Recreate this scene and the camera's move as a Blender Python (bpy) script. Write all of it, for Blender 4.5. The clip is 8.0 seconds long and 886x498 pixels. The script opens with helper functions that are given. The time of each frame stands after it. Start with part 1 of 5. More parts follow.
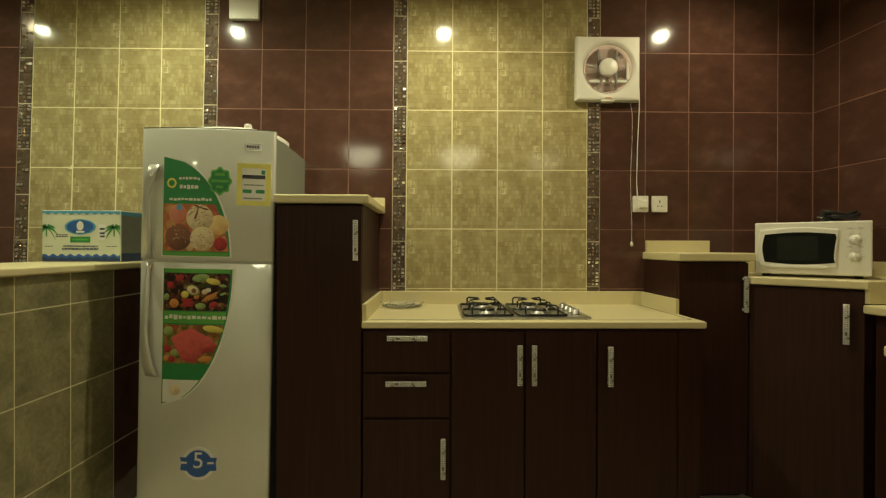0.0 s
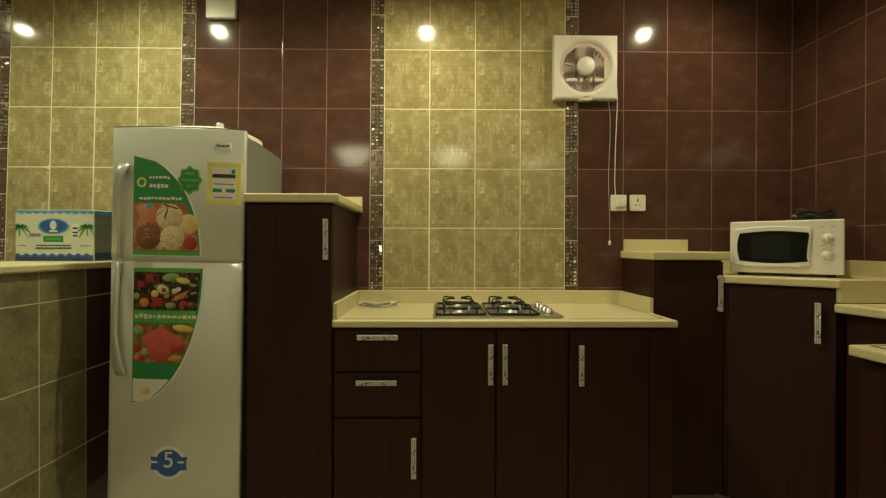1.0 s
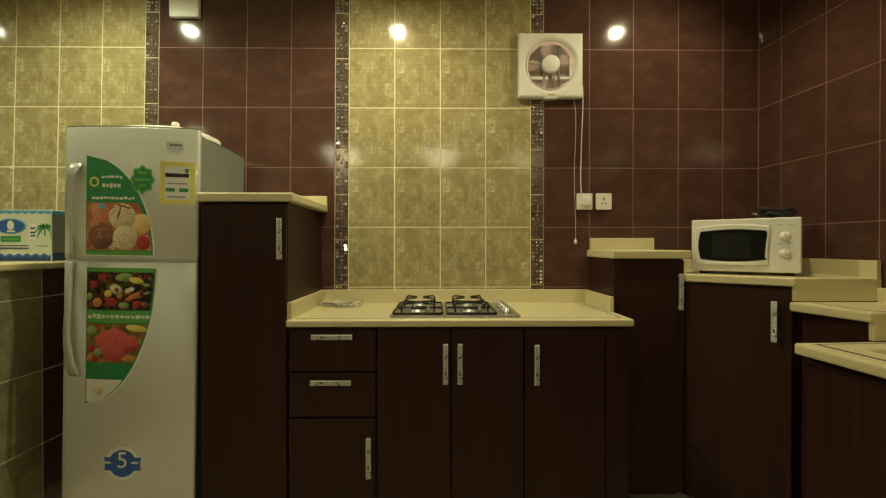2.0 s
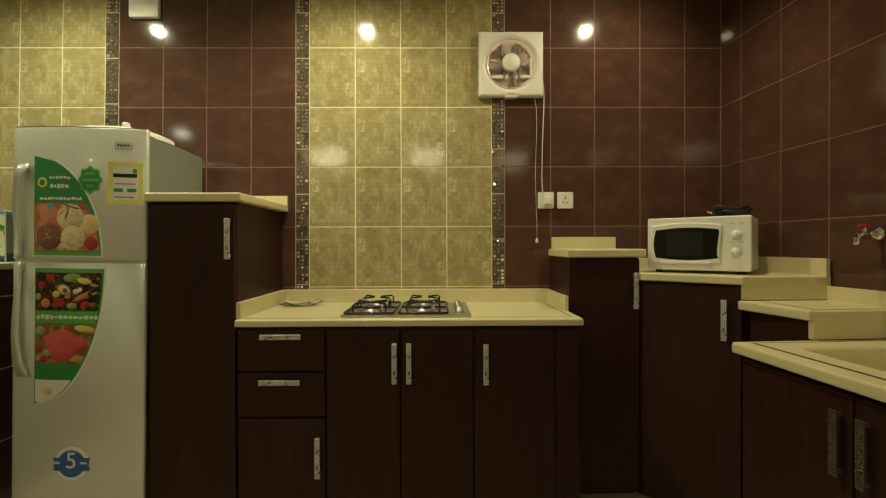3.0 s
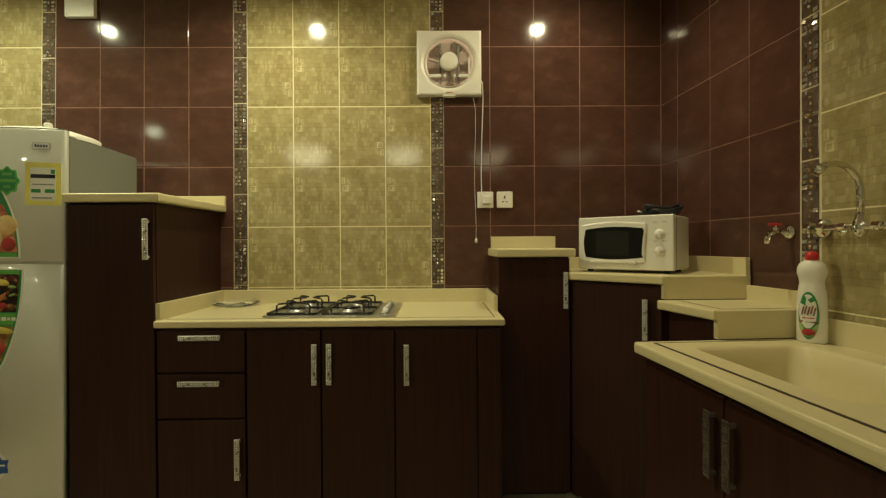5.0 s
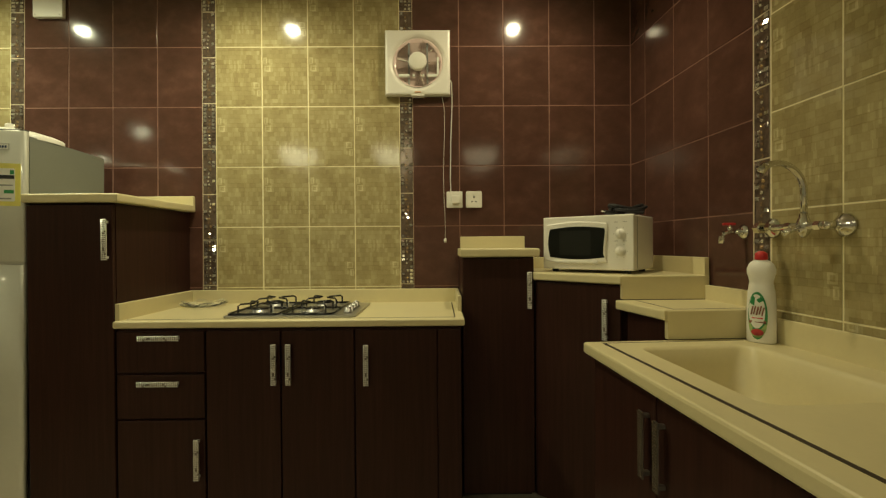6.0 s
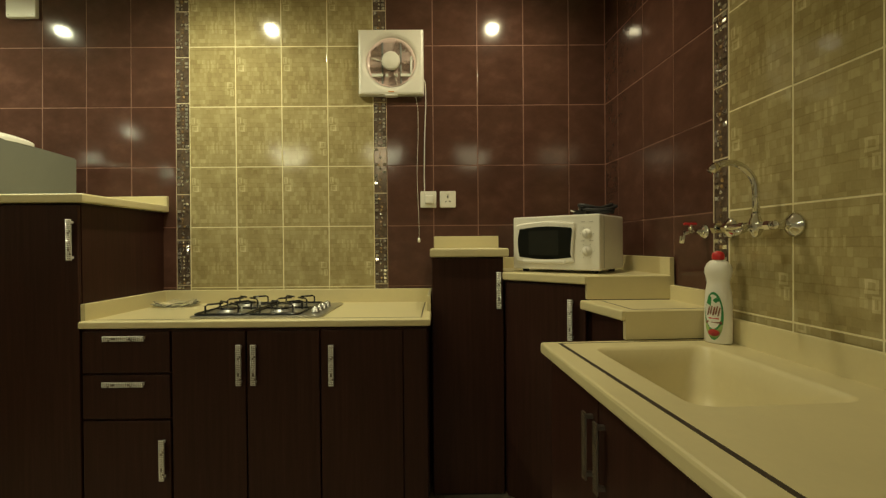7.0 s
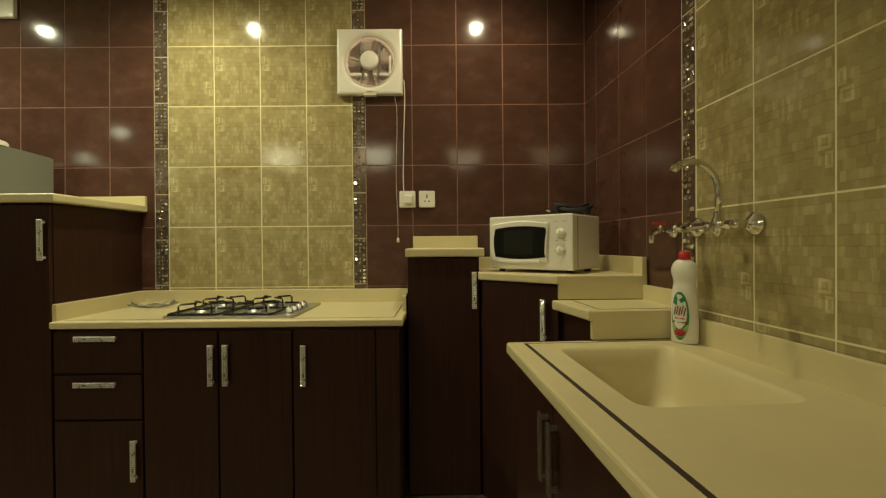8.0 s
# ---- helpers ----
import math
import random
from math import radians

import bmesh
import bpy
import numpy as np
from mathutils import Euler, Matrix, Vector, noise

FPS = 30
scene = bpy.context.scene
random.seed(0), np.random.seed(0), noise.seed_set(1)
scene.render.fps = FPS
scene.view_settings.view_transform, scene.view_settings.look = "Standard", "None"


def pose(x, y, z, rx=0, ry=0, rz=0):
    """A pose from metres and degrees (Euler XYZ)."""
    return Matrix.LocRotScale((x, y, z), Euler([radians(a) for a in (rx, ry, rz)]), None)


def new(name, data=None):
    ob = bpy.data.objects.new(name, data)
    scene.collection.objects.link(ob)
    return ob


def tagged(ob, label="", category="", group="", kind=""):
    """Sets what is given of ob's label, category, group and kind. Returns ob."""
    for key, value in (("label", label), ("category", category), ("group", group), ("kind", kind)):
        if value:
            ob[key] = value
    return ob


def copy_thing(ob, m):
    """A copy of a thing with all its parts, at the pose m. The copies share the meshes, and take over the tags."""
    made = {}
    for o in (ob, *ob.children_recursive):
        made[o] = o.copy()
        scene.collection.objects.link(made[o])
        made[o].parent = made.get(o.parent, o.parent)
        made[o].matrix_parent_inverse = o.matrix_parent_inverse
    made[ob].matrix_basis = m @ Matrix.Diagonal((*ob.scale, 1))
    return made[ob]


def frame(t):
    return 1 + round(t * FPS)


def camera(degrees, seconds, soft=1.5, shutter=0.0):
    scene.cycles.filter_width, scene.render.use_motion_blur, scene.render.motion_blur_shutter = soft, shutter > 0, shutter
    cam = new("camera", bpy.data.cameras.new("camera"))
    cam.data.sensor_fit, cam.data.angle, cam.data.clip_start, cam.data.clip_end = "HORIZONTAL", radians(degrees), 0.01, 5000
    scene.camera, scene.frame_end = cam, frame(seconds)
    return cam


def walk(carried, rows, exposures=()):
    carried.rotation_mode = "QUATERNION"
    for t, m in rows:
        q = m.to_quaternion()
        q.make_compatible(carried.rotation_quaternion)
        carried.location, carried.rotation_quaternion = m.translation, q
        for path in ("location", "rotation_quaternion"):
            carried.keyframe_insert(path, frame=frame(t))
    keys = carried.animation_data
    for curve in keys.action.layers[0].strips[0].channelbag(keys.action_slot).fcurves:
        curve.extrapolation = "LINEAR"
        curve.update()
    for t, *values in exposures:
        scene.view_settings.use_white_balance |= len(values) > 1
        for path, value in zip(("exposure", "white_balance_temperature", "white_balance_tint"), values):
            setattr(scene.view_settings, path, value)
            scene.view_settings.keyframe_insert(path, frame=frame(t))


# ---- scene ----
import itertools

cam = camera(88.76, 8.0, soft=1.32)
# seconds, x, y, z, yaw, pitch, roll
ROWS = [
    (0.0, 0.1188, -2.5206, 1.2145, -0.812, -0.212, -0.185),
    (0.5, 0.1684, -2.5193, 1.2152, -0.757, -0.265, -0.214),
    (1.0, 0.2467, -2.5191, 1.2121, -0.731, -0.262, -0.135),
    (1.5, 0.3344, -2.5155, 1.2114, -0.757, -0.302, -0.061),
    (3.0, 0.6634, -2.5112, 1.2088, -0.521, -0.370, 0.195),
    (3.5, 0.7535, -2.5084, 1.2089, -0.491, -0.406, 0.245),
    (4.0, 0.8322, -2.5081, 1.2086, -0.524, -0.395, 0.288),
    (4.5, 0.9122, -2.5053, 1.2082, -0.548, -0.400, 0.351),
    (6.0, 1.1724, -2.5023, 1.2091, -0.441, -0.468, 0.432),
    (6.5, 1.2479, -2.4999, 1.2094, -0.361, -0.484, 0.489),
    (7.0, 1.3214, -2.4992, 1.2100, -0.321, -0.529, 0.470),
    (7.5, 1.3950, -2.4952, 1.2081, -0.302, -0.520, 0.492),
    (8.0, 1.4385, -2.4920, 1.2067, -0.259, -0.487, 0.499),
]
walk(cam, [(t, pose(x, y, z, 90 + pitch, roll, yaw)) for t, x, y, z, yaw, pitch, roll in ROWS])

# ---- light ----
world = bpy.data.worlds.new("night")
scene.world = world
world.use_nodes = True
world.node_tree.nodes["Background"].inputs[0].default_value = (0.02, 0.018, 0.014, 1)
world.node_tree.nodes["Background"].inputs[1].default_value = 1.0
scene.view_settings.exposure = 0.10
CEILING = 2.72
# x, y, watts, colour, tilt north, tilt west: the row along the tiled wall, and the lamps of the open room behind
COOL, PLAIN, WARM = (0.935, 0.95, 0.60), (0.985, 0.935, 0.585), (1.0, 0.88, 0.53)
NEAR_SPOTS = [(-2.60, -0.64, 37, COOL, 3, 0), (-1.265, -0.64, 60, COOL, 4, 0), (0.17, -0.64, 63, PLAIN, 3, 0), (1.69, -0.64, 37, WARM, 10, 15)]
FAR_SPOTS = [(-1.0, -4.5, 66, PLAIN, 0, 0), (0.47, -4.5, 50, PLAIN, 0, 0), (1.85, -4.8, 22, WARM, 0, 0), (-2.69, -3.45, 9, COOL, 0, 0), (-4.57, -5.28, 20, COOL, 0, 0), (-4.10, -6.60, 20, COOL, 0, 0)]


# ---- materials ----
def mat(name):
    m = bpy.data.materials.new(name)
    m.use_nodes = True
    nt = m.node_tree
    return m, nt, nt.nodes["Principled BSDF"]


def N(nt, kind, **sets):
    n = nt.nodes.new(kind)
    for k, v in sets.items():
        n.inputs[k.replace("_", " ")].default_value = v
    return n


def ramp(nt, src, stops):
    r = nt.nodes.new("ShaderNodeValToRGB")
    while len(r.color_ramp.elements) < len(stops):
        r.color_ramp.elements.new(0.5)
    for e, (p, c) in zip(r.color_ramp.elements, stops):
        e.position, e.color = p, (*c, 1)
    nt.links.new(src, r.inputs[0])
    return r


def simple(name, colour, rough=0.5, metal=0.0, vary=0.12, scale=9.0, bump=0.0, bump_scale=200.0, coat=0.0, spec=0.5):
    """A surface with soft stains, fine mottling and a grain."""
    m, nt, b = mat(name)
    tc = nt.nodes.new("ShaderNodeTexCoord")
    big = N(nt, "ShaderNodeTexNoise", Scale=scale, Detail=5.0, Roughness=0.6)
    fine = N(nt, "ShaderNodeTexNoise", Scale=scale * 14, Detail=3.0, Roughness=0.6)
    for n in (big, fine):
        nt.links.new(tc.outputs["Object"], n.inputs["Vector"])
    add = nt.nodes.new("ShaderNodeMath")
    add.operation = "MULTIPLY_ADD"
    add.inputs[1].default_value = 0.35
    nt.links.new(fine.outputs[0], add.inputs[0])
    nt.links.new(big.outputs[0], add.inputs[2])
    lo = tuple(c * (1 - vary) for c in colour)
    hi = tuple(min(1, c * (1 + vary)) for c in colour)
    r = ramp(nt, add.outputs[0], [(0.42, lo), (0.95, hi)])
    nt.links.new(r.outputs[0], b.inputs["Base Color"])
    mr = N(nt, "ShaderNodeMapRange")
    mr.inputs["To Min"].default_value, mr.inputs["To Max"].default_value = rough * 0.85, min(1, rough * 1.18)
    nt.links.new(add.outputs[0], mr.inputs["Value"])
    nt.links.new(mr.outputs[0], b.inputs["Roughness"])
    b.inputs["Metallic"].default_value = metal
    b.inputs["Coat Weight"].default_value = coat
    b.inputs["Coat Roughness"].default_value = 0.03
    b.inputs["Specular IOR Level"].default_value = spec
    if bump:
        g = N(nt, "ShaderNodeTexNoise", Scale=bump_scale, Detail=3.0)
        nt.links.new(tc.outputs["Object"], g.inputs["Vector"])
        bp = N(nt, "ShaderNodeBump", Strength=bump, Distance=0.002)
        nt.links.new(g.outputs[0], bp.inputs["Height"])
        nt.links.new(bp.outputs[0], b.inputs["Normal"])
    return m


def op(nt, kind, a, b, c=None):
    """A Math node on sockets or plain numbers."""
    m = nt.nodes.new("ShaderNodeMath")
    m.operation = kind
    for k, v in enumerate((a, b, c)):
        if v is None:
            continue
        if isinstance(v, (int, float)):
            m.inputs[k].default_value = v
        else:
            nt.links.new(v, m.inputs[k])
    return m.outputs[0]


def beige_tile():
    """Glazed tile printed with courses of small uneven blocks, some of them paler."""
    m, nt, b = mat("beige_tile")
    tc = nt.nodes.new("ShaderNodeTexCoord")
    info = nt.nodes.new("ShaderNodeObjectInfo")
    warp = N(nt, "ShaderNodeTexNoise", Scale=28.0, Detail=2.0)
    nt.links.new(tc.outputs["Object"], warp.inputs["Vector"])
    mixv = nt.nodes.new("ShaderNodeVectorMath")
    mixv.operation = "MULTIPLY_ADD"
    mixv.inputs[1].default_value = (0.006, 0.0, 0.006)
    nt.links.new(warp.outputs["Color"], mixv.inputs[0])
    nt.links.new(tc.outputs["Object"], mixv.inputs[2])
    sep = nt.nodes.new("ShaderNodeSeparateXYZ")
    nt.links.new(mixv.outputs[0], sep.inputs[0])
    px, pz = sep.outputs[0], sep.outputs[2]

    def noise_of(x, z):
        cmb = nt.nodes.new("ShaderNodeCombineXYZ")
        for k, v in ((0, x), (1, z)):
            if isinstance(v, (int, float)):
                cmb.inputs[k].default_value = v
            else:
                nt.links.new(v, cmb.inputs[k])
        wn = nt.nodes.new("ShaderNodeTexWhiteNoise")
        wn.noise_dimensions = "2D"
        nt.links.new(cmb.outputs[0], wn.inputs["Vector"])
        return wn.outputs["Value"]

    def courses(w, h, seed):
        """Tone of each block, and how near its joint lies; every course is shifted by its own amount."""
        rz = op(nt, "DIVIDE", pz, h)
        row = op(nt, "FLOOR", rz, 0)
        xx = op(nt, "ADD", op(nt, "DIVIDE", px, w), op(nt, "MULTIPLY", noise_of(row, seed), 3.0))
        tone = noise_of(op(nt, "FLOOR", xx, 0), op(nt, "ADD", row, seed))
        fx, fz = op(nt, "FRACT", xx, 0), op(nt, "FRACT", rz, 0)
        ex = op(nt, "MULTIPLY", op(nt, "MINIMUM", fx, op(nt, "SUBTRACT", 1.0, fx)), w * 2.2)
        ez = op(nt, "MULTIPLY", op(nt, "MINIMUM", fz, op(nt, "SUBTRACT", 1.0, fz)), h)

        def line(d):
            mr = N(nt, "ShaderNodeMapRange")
            mr.inputs["From Max"].default_value = 0.0032
            mr.inputs["To Min"].default_value, mr.inputs["To Max"].default_value = 1.0, 0.0
            nt.links.new(d, mr.inputs["Value"])
            return mr.outputs[0]

        # some bed lines are drawn darker than others
        bed_line = op(nt, "MULTIPLY", line(ez), op(nt, "MULTIPLY_ADD", op(nt, "POWER", noise_of(row, seed + 5.1), 2.0), 0.85, 0.15))
        return tone, op(nt, "MAXIMUM", bed_line, op(nt, "MULTIPLY", line(ex), 0.40))

    def inside(x0, x1, z0, z1):
        a = op(nt, "MULTIPLY", op(nt, "GREATER_THAN", px, x0), op(nt, "LESS_THAN", px, x1))
        return op(nt, "MULTIPLY", a, op(nt, "MULTIPLY", op(nt, "GREATER_THAN", pz, z0), op(nt, "LESS_THAN", pz, z1)))

    t1, joint = courses(0.034, 0.0245, 3.7)
    t2, joint2 = courses(0.0150, 0.0245, 11.3)
    mot = N(nt, "ShaderNodeTexNoise", Scale=9.0, Detail=5.0, Roughness=0.62)
    shift = nt.nodes.new("ShaderNodeVectorMath")
    shift.operation = "ADD"
    nt.links.new(tc.outputs["Object"], shift.inputs[0])
    nt.links.new(info.outputs["Random"], shift.inputs[1])
    nt.links.new(shift.outputs[0], mot.inputs["Vector"])
    fine = N(nt, "ShaderNodeTexNoise", Scale=140.0, Detail=4.0, Roughness=0.7)
    nt.links.new(tc.outputs["Object"], fine.inputs["Vector"])
    tone = op(nt, "ADD", op(nt, "MULTIPLY", t1, 0.145), op(nt, "MULTIPLY", op(nt, "POWER", t2, 6.0), 0.15))
    tone = op(nt, "ADD", tone, op(nt, "MULTIPLY", fine.outputs[0], 0.16))
    tone = op(nt, "ADD", tone, op(nt, "MULTIPLY", op(nt, "SUBTRACT", mot.outputs[0], 0.5), 0.46))
    for x0, x1, z0, z1, k in ((0.082, 0.116, -0.060, -0.026, 0.24), (0.090, 0.108, -0.052, -0.034, -0.20), (0.100, 0.121, -0.104, -0.066, 0.24), (0.106, 0.115, -0.096, -0.074, -0.20), (0.070, 0.090, -0.095, -0.070, 0.12), (-0.022, -0.014, 0.035, 0.092, 0.15), (-0.004, 0.003, 0.035, 0.092, 0.12), (0.030, 0.037, 0.045, 0.078, 0.12), (-0.052, -0.046, 0.050, 0.080, 0.09)):
        tone = op(nt, "ADD", tone, op(nt, "MULTIPLY", inside(x0, x1, z0, z1), k))
    tone = op(nt, "ADD", tone, op(nt, "MULTIPLY", info.outputs["Random"], 0.05))
    col = ramp(nt, tone, [(0.0, (0.270, 0.212, 0.096)), (0.20, (0.375, 0.312, 0.154)), (0.40, (0.495, 0.428, 0.232)), (0.66, (0.70, 0.63, 0.40))])
    edge = nt.nodes.new("ShaderNodeMixRGB")
    edge.blend_type = "MULTIPLY"
    edge.inputs[2].default_value = (0.70, 0.64, 0.52, 1)
    nt.links.new(op(nt, "MULTIPLY", joint, 0.80), edge.inputs[0])
    nt.links.new(col.outputs[0], edge.inputs[1])
    nt.links.new(edge.outputs[0], b.inputs["Base Color"])
    mr = N(nt, "ShaderNodeMapRange")
    mr.inputs["To Min"].default_value, mr.inputs["To Max"].default_value = 0.07, 0.125
    nt.links.new(mot.outputs[0], mr.inputs["Value"])
    nt.links.new(mr.outputs[0], b.inputs["Roughness"])
    wob = N(nt, "ShaderNodeTexNoise", Scale=22.0, Detail=2.0)
    nt.links.new(tc.outputs["Object"], wob.inputs["Vector"])
    bp = N(nt, "ShaderNodeBump", Strength=0.05, Distance=0.004)
    nt.links.new(wob.outputs[0], bp.inputs["Height"])
    bp2 = N(nt, "ShaderNodeBump", Strength=0.05, Distance=0.0006)
    bp2.invert = True
    nt.links.new(joint, bp2.inputs["Height"])
    nt.links.new(bp.outputs[0], bp2.inputs["Normal"])
    nt.links.new(bp2.outputs[0], b.inputs["Normal"])
    return m


def shaded_beige_tile():
    """Matt beige tile, drifting clouds and dark pits, with dim light put into colour."""
    m, nt, b = mat("shaded_beige_tile")
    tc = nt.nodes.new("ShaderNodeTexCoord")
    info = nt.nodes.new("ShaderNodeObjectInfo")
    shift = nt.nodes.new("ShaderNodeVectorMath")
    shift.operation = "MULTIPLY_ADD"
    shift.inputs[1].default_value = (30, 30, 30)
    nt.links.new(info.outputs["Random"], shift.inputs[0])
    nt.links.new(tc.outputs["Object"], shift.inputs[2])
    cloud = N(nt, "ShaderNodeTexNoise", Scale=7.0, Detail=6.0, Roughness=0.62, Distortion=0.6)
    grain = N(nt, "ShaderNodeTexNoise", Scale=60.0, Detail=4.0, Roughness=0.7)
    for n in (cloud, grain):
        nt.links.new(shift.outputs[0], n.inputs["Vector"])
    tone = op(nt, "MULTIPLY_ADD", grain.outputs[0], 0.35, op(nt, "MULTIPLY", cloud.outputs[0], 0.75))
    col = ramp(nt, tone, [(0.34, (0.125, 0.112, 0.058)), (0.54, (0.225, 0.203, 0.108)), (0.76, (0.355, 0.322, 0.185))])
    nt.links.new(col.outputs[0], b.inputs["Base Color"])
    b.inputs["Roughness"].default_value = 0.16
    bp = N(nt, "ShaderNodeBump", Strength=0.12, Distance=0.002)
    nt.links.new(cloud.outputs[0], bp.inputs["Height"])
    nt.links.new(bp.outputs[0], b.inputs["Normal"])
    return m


def brown_tile():
    """Glossy chocolate tile with faint vertical clouding."""
    m, nt, b = mat("brown_tile")
    tc = nt.nodes.new("ShaderNodeTexCoord")
    info = nt.nodes.new("ShaderNodeObjectInfo")
    mp = nt.nodes.new("ShaderNodeMapping")
    mp.inputs["Scale"].default_value = (8, 8, 11)
    nt.links.new(tc.outputs["Object"], mp.inputs[0])
    shift = nt.nodes.new("ShaderNodeVectorMath")
    shift.operation = "MULTIPLY_ADD"
    shift.inputs[1].default_value = (40, 40, 40)
    nt.links.new(info.outputs["Random"], shift.inputs[0])
    nt.links.new(mp.outputs[0], shift.inputs[2])
    big = N(nt, "ShaderNodeTexNoise", Scale=1.0, Detail=6.0, Roughness=0.62)
    nt.links.new(shift.outputs[0], big.inputs["Vector"])
    col = ramp(nt, big.outputs[0], [(0.26, (0.067, 0.0290, 0.0205)), (0.55, (0.093, 0.0410, 0.0295)), (0.80, (0.132, 0.0620, 0.0450))])
    hue = N(nt, "ShaderNodeHueSaturation", Saturation=0.95)
    mr = N(nt, "ShaderNodeMapRange")
    mr.inputs["To Min"].default_value, mr.inputs["To Max"].default_value = 0.90, 1.10
    nt.links.new(info.outputs["Random"], mr.inputs["Value"])
    nt.links.new(mr.outputs[0], hue.inputs["Value"])
    nt.links.new(col.outputs[0], hue.inputs["Color"])
    nt.links.new(hue.outputs[0], b.inputs["Base Color"])
    b.inputs["Roughness"].default_value = 0.095
    wob = N(nt, "ShaderNodeTexNoise", Scale=18.0, Detail=2.0)
    nt.links.new(tc.outputs["Object"], wob.inputs["Vector"])
    bp = N(nt, "ShaderNodeBump", Strength=0.05, Distance=0.004)
    nt.links.new(wob.outputs[0], bp.inputs["Height"])
    nt.links.new(bp.outputs[0], b.inputs["Normal"])
    return m


def dark_wood():
    """Dark wenge foil with fine upright grain."""
    m, nt, b = mat("dark_wood")
    tc = nt.nodes.new("ShaderNodeTexCoord")
    mp = nt.nodes.new("ShaderNodeMapping")
    mp.inputs["Scale"].default_value = (60, 60, 2.2)
    nt.links.new(tc.outputs["Object"], mp.inputs[0])
    g = N(nt, "ShaderNodeTexNoise", Scale=1.0, Detail=7.0, Roughness=0.65)
    nt.links.new(mp.outputs[0], g.inputs["Vector"])
    col = ramp(nt, g.outputs[0], [(0.30, (0.0280, 0.0118, 0.0090)), (0.52, (0.0390, 0.0161, 0.0122)), (0.74, (0.0520, 0.0213, 0.0158))])
    nt.links.new(col.outputs[0], b.inputs["Base Color"])
    b.inputs["Roughness"].default_value = 0.36
    b.inputs["Specular IOR Level"].default_value = 0.13
    bp = N(nt, "ShaderNodeBump", Strength=0.08, Distance=0.001)
    nt.links.new(g.outputs[0], bp.inputs["Height"])
    nt.links.new(bp.outputs[0], b.inputs["Normal"])
    return m


def emitter(name, colour, strength):
    m, nt, b = mat(name)
    b.inputs["Base Color"].default_value = (*colour, 1)
    b.inputs["Emission Color"].default_value = (*colour, 1)
    b.inputs["Emission Strength"].default_value = strength
    return m


def picture(name, stops, scale, rough=0.3, detail=1.0):
    """Printed sticker art: soft blotches of colour."""
    m, nt, b = mat(name)
    tc = nt.nodes.new("ShaderNodeTexCoord")
    v = N(nt, "ShaderNodeTexVoronoi", Scale=scale, Randomness=1.0)
    v.feature = "SMOOTH_F1"
    v.inputs["Smoothness"].default_value = 0.6
    n = N(nt, "ShaderNodeTexNoise", Scale=scale * 0.7, Detail=detail)
    nt.links.new(tc.outputs["Object"], n.inputs["Vector"])
    nt.links.new(tc.outputs["Object"], v.inputs["Vector"])
    sp = nt.nodes.new("ShaderNodeSeparateColor")
    nt.links.new(v.outputs["Color"], sp.inputs[0])
    r = ramp(nt, sp.outputs[0], stops)
    mx = nt.nodes.new("ShaderNodeMixRGB")
    mx.blend_type = "MULTIPLY"
    mx.inputs[0].default_value = 0.6
    sh = ramp(nt, v.outputs["Distance"], [(0.0, (1, 1, 1)), (0.8, (0.3, 0.3, 0.3))])
    nt.links.new(r.outputs[0], mx.inputs[1])
    nt.links.new(sh.outputs[0], mx.inputs[2])
    nt.links.new(mx.outputs[0], b.inputs["Base Color"])
    b.inputs["Roughness"].default_value = rough
    return m


def print_tone(name, light, dark, scale=30.0):
    """Printed picture of a rounded thing: a soft drawn gradient with mottling."""
    m, nt, b = mat(name)
    tc = nt.nodes.new("ShaderNodeTexCoord")
    sp = nt.nodes.new("ShaderNodeSeparateXYZ")
    nt.links.new(tc.outputs["Generated"], sp.inputs[0])
    n = N(nt, "ShaderNodeTexNoise", Scale=scale, Detail=4.0, Roughness=0.65)
    nt.links.new(tc.outputs["Object"], n.inputs["Vector"])
    g = op(nt, "MULTIPLY_ADD", sp.outputs[2], 0.55, op(nt, "MULTIPLY", n.outputs[0], 0.75))
    g = op(nt, "SUBTRACT", g, op(nt, "MULTIPLY", sp.outputs[0], 0.30))
    r = ramp(nt, g, [(0.12, dark), (0.55, light), (0.85, tuple(min(1, c * 1.15) for c in light))])
    nt.links.new(r.outputs[0], b.inputs["Base Color"])
    b.inputs["Roughness"].default_value = 0.35
    return m


BEIGE, SHADED_BEIGE, BROWN, WOOD = beige_tile(), shaded_beige_tile(), brown_tile(), dark_wood()
GROUT_PALE = simple("pale_grout", (0.80, 0.73, 0.46), 0.7, bump=0.15)
GROUT_PARTITION = simple("partition_grout", (0.64, 0.58, 0.38), 0.7, bump=0.15)
GROUT_BROWN = simple("brown_grout", (0.265, 0.135, 0.102), 0.6, vary=0.35, scale=14, bump=0.2)
GROUT_STRIP = simple("border_grout", (0.60, 0.52, 0.38), 0.6, bump=0.2)
STONE = simple("cream_solid_surface", (0.67, 0.590, 0.345), 0.38, vary=0.05, scale=5, bump=0.04, bump_scale=60)
GROOVE = simple("dark_inlay", (0.035, 0.022, 0.016), 0.45)
KICK = simple("kick_board", (0.012, 0.008, 0.006), 0.6)
GLITTER = simple("jewelled_metal", (0.88, 0.86, 0.80), 0.20, metal=0.42, vary=0.2, scale=120)
SETTING = simple("dark_setting", (0.13, 0.11, 0.09), 0.3, metal=0.8, vary=0.2)
BRONZE = simple("bronze_mosaic", (0.165, 0.122, 0.094), 0.14, metal=0.35, vary=0.55, scale=30)
